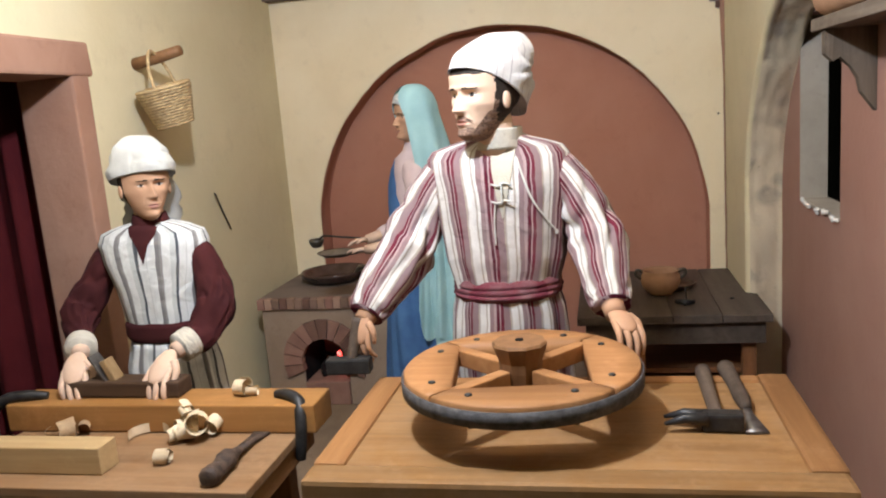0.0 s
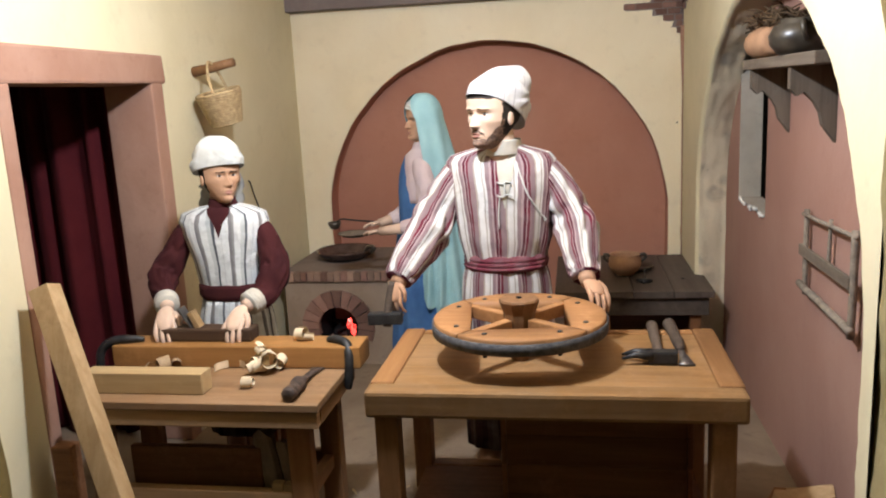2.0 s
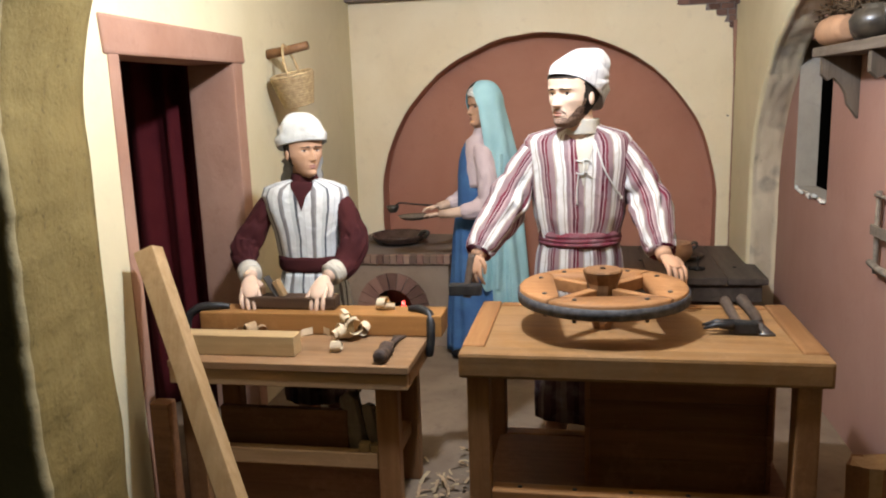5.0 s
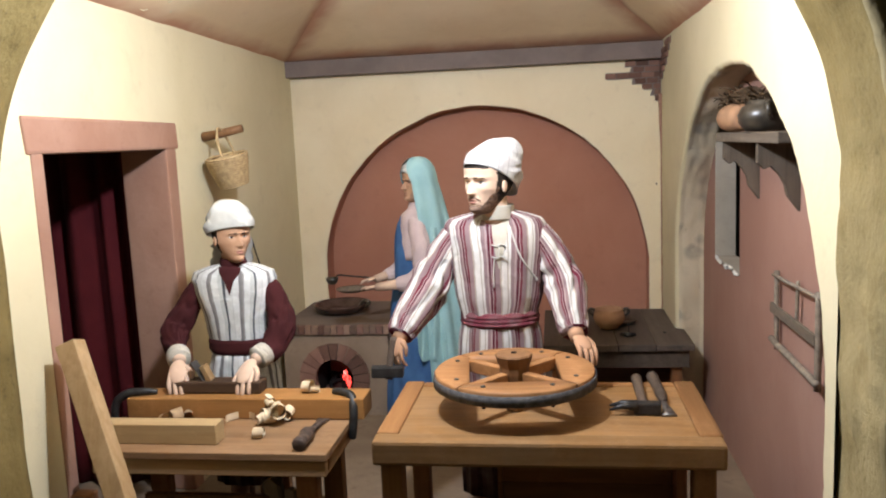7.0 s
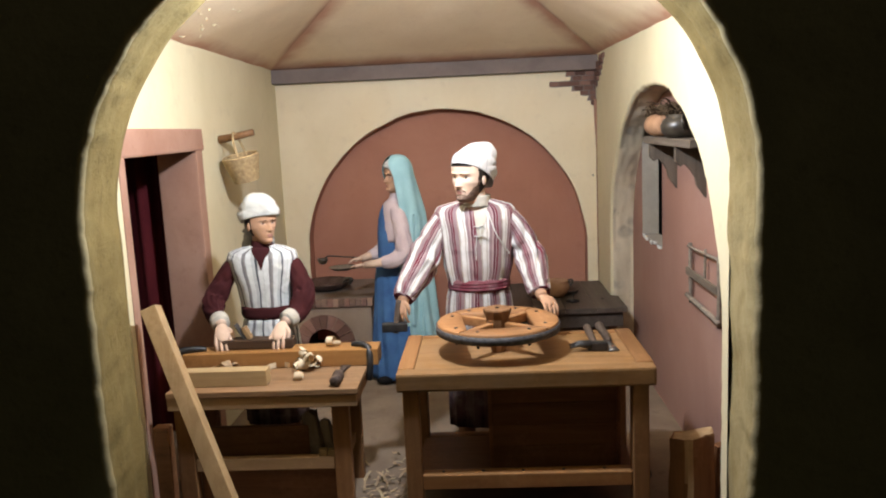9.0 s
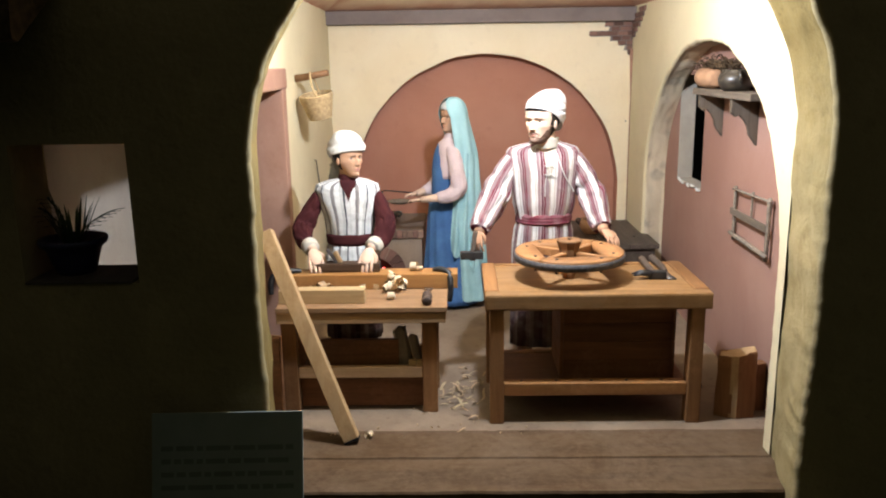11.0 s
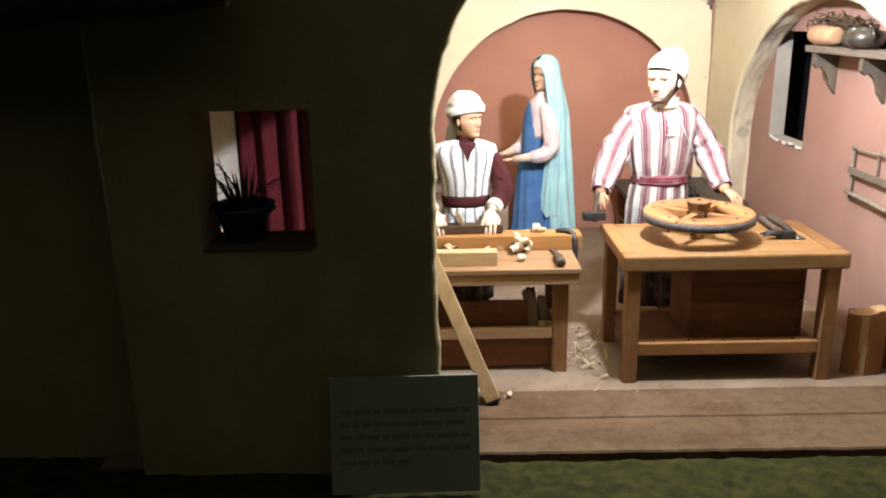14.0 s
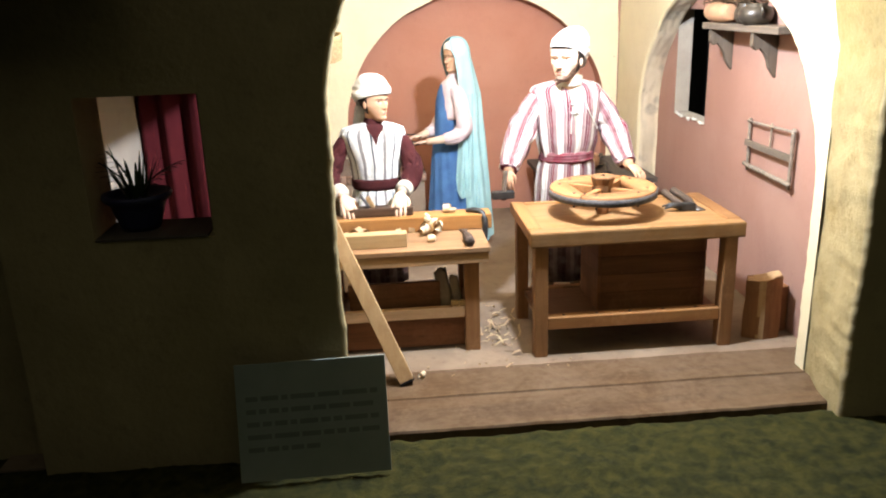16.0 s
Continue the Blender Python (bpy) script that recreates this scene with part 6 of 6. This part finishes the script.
tube(bm, p, r, 8)
part("handle", bm, WICKER, basket, smooth=True)

bm = bmesh.new()
p, r = smooth_path([(-0.598, 1.03, .572), (-0.590, 1.02, .568), (-0.592, 1.045, .53), (-0.594, 1.085, .475)], [.002] * 4, 5)
tube(bm, p, r, 6)
whole("wire_hook", bm, IRON, "thin bent wire hook on the wall", "hook", smooth=True)

bm = bmesh.new()
rows = []
for i in range(13):
    z = 1.10 - i * 0.0915
    row = []
    for j in range(81):
        s = j / 80
        fold = 0.016 * math.sin(s * 33 + 0.6 * math.sin(z * 3)) * (0.8 + 0.2 * s) + 0.012 * math.sin(s * 13 + 0.4) + 0.003 * math.sin(s * 71 + z)
        row.append(Vector((-1.097 + 0.385 * s, 0.585 - fold, z)))
    rows.append(row)
skin(bm, rows, False, False)
ob = whole("curtain", bm, CURTAIN, "dark red curtain hanging in folds in the side room", "curtain", smooth=True)
solid = ob.modifiers.new("thickness", "SOLIDIFY")
solid.thickness = 0.004

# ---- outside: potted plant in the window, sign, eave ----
# the sill is given dark wood because it lies unlit
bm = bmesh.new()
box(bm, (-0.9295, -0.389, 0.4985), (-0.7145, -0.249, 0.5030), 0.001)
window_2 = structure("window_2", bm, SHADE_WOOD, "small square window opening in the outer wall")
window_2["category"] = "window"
plant = thing("potted_plant", (-0.862, -0.305, 0.503), "spiky dark plant in a glazed pot on the outer window sill", "plant")
POT = Vector((-0.862, -0.308, 0.5032))
bm = bmesh.new()
lathe(bm, [(.004, .0), (.036, .0), (.042, .012), (.050, .040), (.055, .054), (.064, .060), (.068, .068), (.066, .074), (.058, .073), (.050, .064), (.004, .060)], POT, 32)
pot_body = part("pot", bm, POT_BLUE, plant, smooth=True)
random.seed(61)


def blade(bm, base, d, ln, droop, wide):
    """A narrow pointed leaf that bends outward."""
    rings = []
    flat = Vector((d.x, d.y, 0))
    s0 = Vector((-d.y, d.x, 0)).normalized() if flat.length > 1e-4 else Vector((1, 0, 0))
    for i in range(7):
        t = i / 6
        c = base + d * (ln * t) + Vector((0, 0, -droop * ln * t * t))
        s = s0 * (wide * (1 - t ** 2) * (0.5 + 0.5 * min(1, t * 4)) + 0.0003)
        rings.append([c - s, c + Vector((0, 0, -.0008)), c + s])
    skin(bm, rings, False, False)


for k in range(18):
    a = 2 * math.pi * k / 18 + random.uniform(-.2, .2)
    out = random.uniform(.15, .60)
    bm = bmesh.new()
    blade(bm, POT + Vector((math.cos(a) * .02, math.sin(a) * .02, .060)), Vector((math.cos(a) * out, math.sin(a) * out * .7, 1)), random.uniform(.07, .125), .35 * out, .0042)
    part("leaf", bm, LEAF, plant, smooth=True)
# feathered fronds that arch to either side
for side, high in ((-1, .105), (1, .085), (-0.6, .12)):
    bm = bmesh.new()
    stem = [POT + Vector((side * .075 * t ** 1.3, .01 * t, .060 + high * (t - 0.25 * t * t))) for t in [i / 8 for i in range(9)]]
    tube(bm, stem, [.0014] * 9, 6)
    for i in range(2, 9):
        for turn_side in (-1, 1):
            blade(bm, stem[i], Vector((side * 0.75, turn_side * 0.7, 0.35)), .042 - .003 * abs(i - 5), .25, .0030)
    part("frond", bm, LEAF, plant, smooth=True)

sign = thing("sign_board", (-0.52, -0.46, 0.0), "grey printed information board leaning on the wall", "sign")
m = Matrix.Translation((-0.537, -0.478, 0.003)) @ Matrix.Rotation(math.radians(1.5), 4, "Z") @ Matrix.Rotation(math.radians(-15.5), 4, "X")
board = part("board", boxed((-0.152, -0.003, 0.0), (0.152, 0.003, 0.240), 0.001, m), SIGN, sign)
random.seed(71)
for row in range(5):
    x = -0.133
    while x < (0.125 if row < 4 else 0.0):
        w = random.uniform(.012, .05)
        w = min(w, 0.133 - x)
        bm = boxed((x, -0.0034, 0.164 - row * 0.026), (x + w, -0.0031, 0.174 - row * 0.026), 0.0, m)
        part("text_bar", bm, SIGN_INK, board)
        x += w + 0.006

eave = bmesh.new()
rows = []
for i in range(36):
    x = -2.4 + i * 0.046
    low = 0.94 + 0.06 * max(0.0, (x + 1.1)) + 0.022 * noise.noise((x * 14, 1, 0)) + 0.012 * noise.noise((x * 40, 2, 0))
    rows.append([(x, -0.386, 1.25), (x, -0.56, 1.06), (x, -0.57, low), (x, -0.55, low - .004), (x, -0.386, low + 0.10)])
skin(eave, rows)
whole("thatched_eave", eave, TWIG, "ragged dark thatched eave over the outer wall", "eave")

# ---- bricks that show through the plaster of the back wall ----
random.seed(81)


def broken_brick(u0, u1, z0, z1, spot, seed, ragged=0.0):
    """A brick face with chipped corners; ragged: how far its free end is broken back."""
    bm = bmesh.new()
    n, rings = 6, []
    for depth, shrink in ((0.0, 0.0), (0.006, 0.0), (0.0075, 0.0014)):
        loop = []
        for i in range(n + 1):
            u = u0 + (u1 - u0) * i / n
            loop.append((u, z0 + shrink + 0.0014 * noise.noise((u * 120, seed, 1))))
        for i in range(n + 1):
            u = u1 - (u1 - u0) * i / n
            loop.append((u, z1 - shrink + 0.0014 * noise.noise((u * 120, seed, 6))))
        out = []
        for u, z in loop:
            k = (u1 - u) / (u1 - u0)
            out.append(spot(u + ragged * k * (0.5 + noise.noise((z * 300, seed, 3))) + (shrink if k > 0.99 else -shrink if k < 0.01 else 0), z, depth))
        rings.append(out)
    skin(bm, rings)
    for f in bm.faces:
        f.smooth = False
    return bm


def north_face(u, z, d):
    return Vector((u, 1.5 - d, z))


def east_face(u, z, d):
    return Vector((0.66 - d, u, z))


rows = [(1.0525, 0.552, 0.657), (1.0335, 0.566, 0.657), (1.0145, 0.488, 0.657), (0.9955, 0.572, 0.657), (0.9765, 0.606, 0.657), (0.9575, 0.634, 0.657), (0.9385, 0.645, 0.657)]
for k, (z, x0, x1) in enumerate(rows):
    part("mortar", broken_brick(x0 - .012, x1 + .0015, z - .003, z + .0185, lambda u, v, d: Vector((u, 1.5005 - d * 0.5, v)), k * 3.3, .012), BEAM, wall_north)
    x = x0 - (0.0 if k % 2 else 0.012)
    while x < x1 - 0.004:
        e = min(x + 0.040 + random.uniform(-.004, .004), x1)
        if e - max(x, x0 - .012) > 0.004:
            part("brick", broken_brick(max(x, x0 - .012), e - 0.0025, z, z + 0.0158, north_face, k + x * 50, .007 if x <= x0 else 0.0), BRICK, wall_north)
        x += 0.040
# and round the corner on the wall with the niche, where they climb along the ceiling
for k, (z, y0, y1) in enumerate(((1.1010, 1.290, 1.38), (1.0825, 1.310, 1.452), (1.0640, 1.345, 1.490), (1.0455, 1.370, 1.490), (1.0270, 1.425, 1.490), (1.0085, 1.455, 1.490))):
    part("mortar", broken_brick(y0 - .010, y1, z - .003, z + .0180, lambda u, v, d: Vector((0.6605 - d * 0.5, u, v)), 40 + k * 2.7, .012), BEAM, wall_east)
    y = y0 - (0.0 if k % 2 else 0.012)
    while y < y1 - 0.004:
        e = min(y + 0.040 + random.uniform(-.004, .004), y1)
        if e - max(y, y0 - .010) > 0.004:
            part("brick", broken_brick(max(y, y0 - .010), e - 0.0025, z, z + 0.0155, east_face, 20 + k + y * 50, .007 if y <= y0 else 0.0), BRICK, wall_east)
        y += 0.040
bm = bmesh.new()
lathe(bm, [(.0006, .002), (.0025, .0018), (.003, 0)], (0, 0, 0), 10)
bmesh.ops.transform(bm, matrix=Matrix.Translation((0.642, 1.4995, 0.664)) @ Matrix.Rotation(math.radians(90), 4, "X"), verts=bm.verts)
whole("wall_nail", bm, IRON, "small dark nail in the back wall", "nail")
bm = bmesh.new()
p = [Vector((0.6575 + 0.0015 * noise.noise((i * .5, 1, 0)), 1.4975, 0.24 + i * 0.0232)) for i in range(32)]
tube(bm, p, [.0022 + .0012 * noise.noise((i * .8, 4, 0)) + .008 * max(0.0, (i - 23) / 8) for i in range(32)], 8)
structure("trim_seam", bm, TRIM, "dark painted line in the corner")
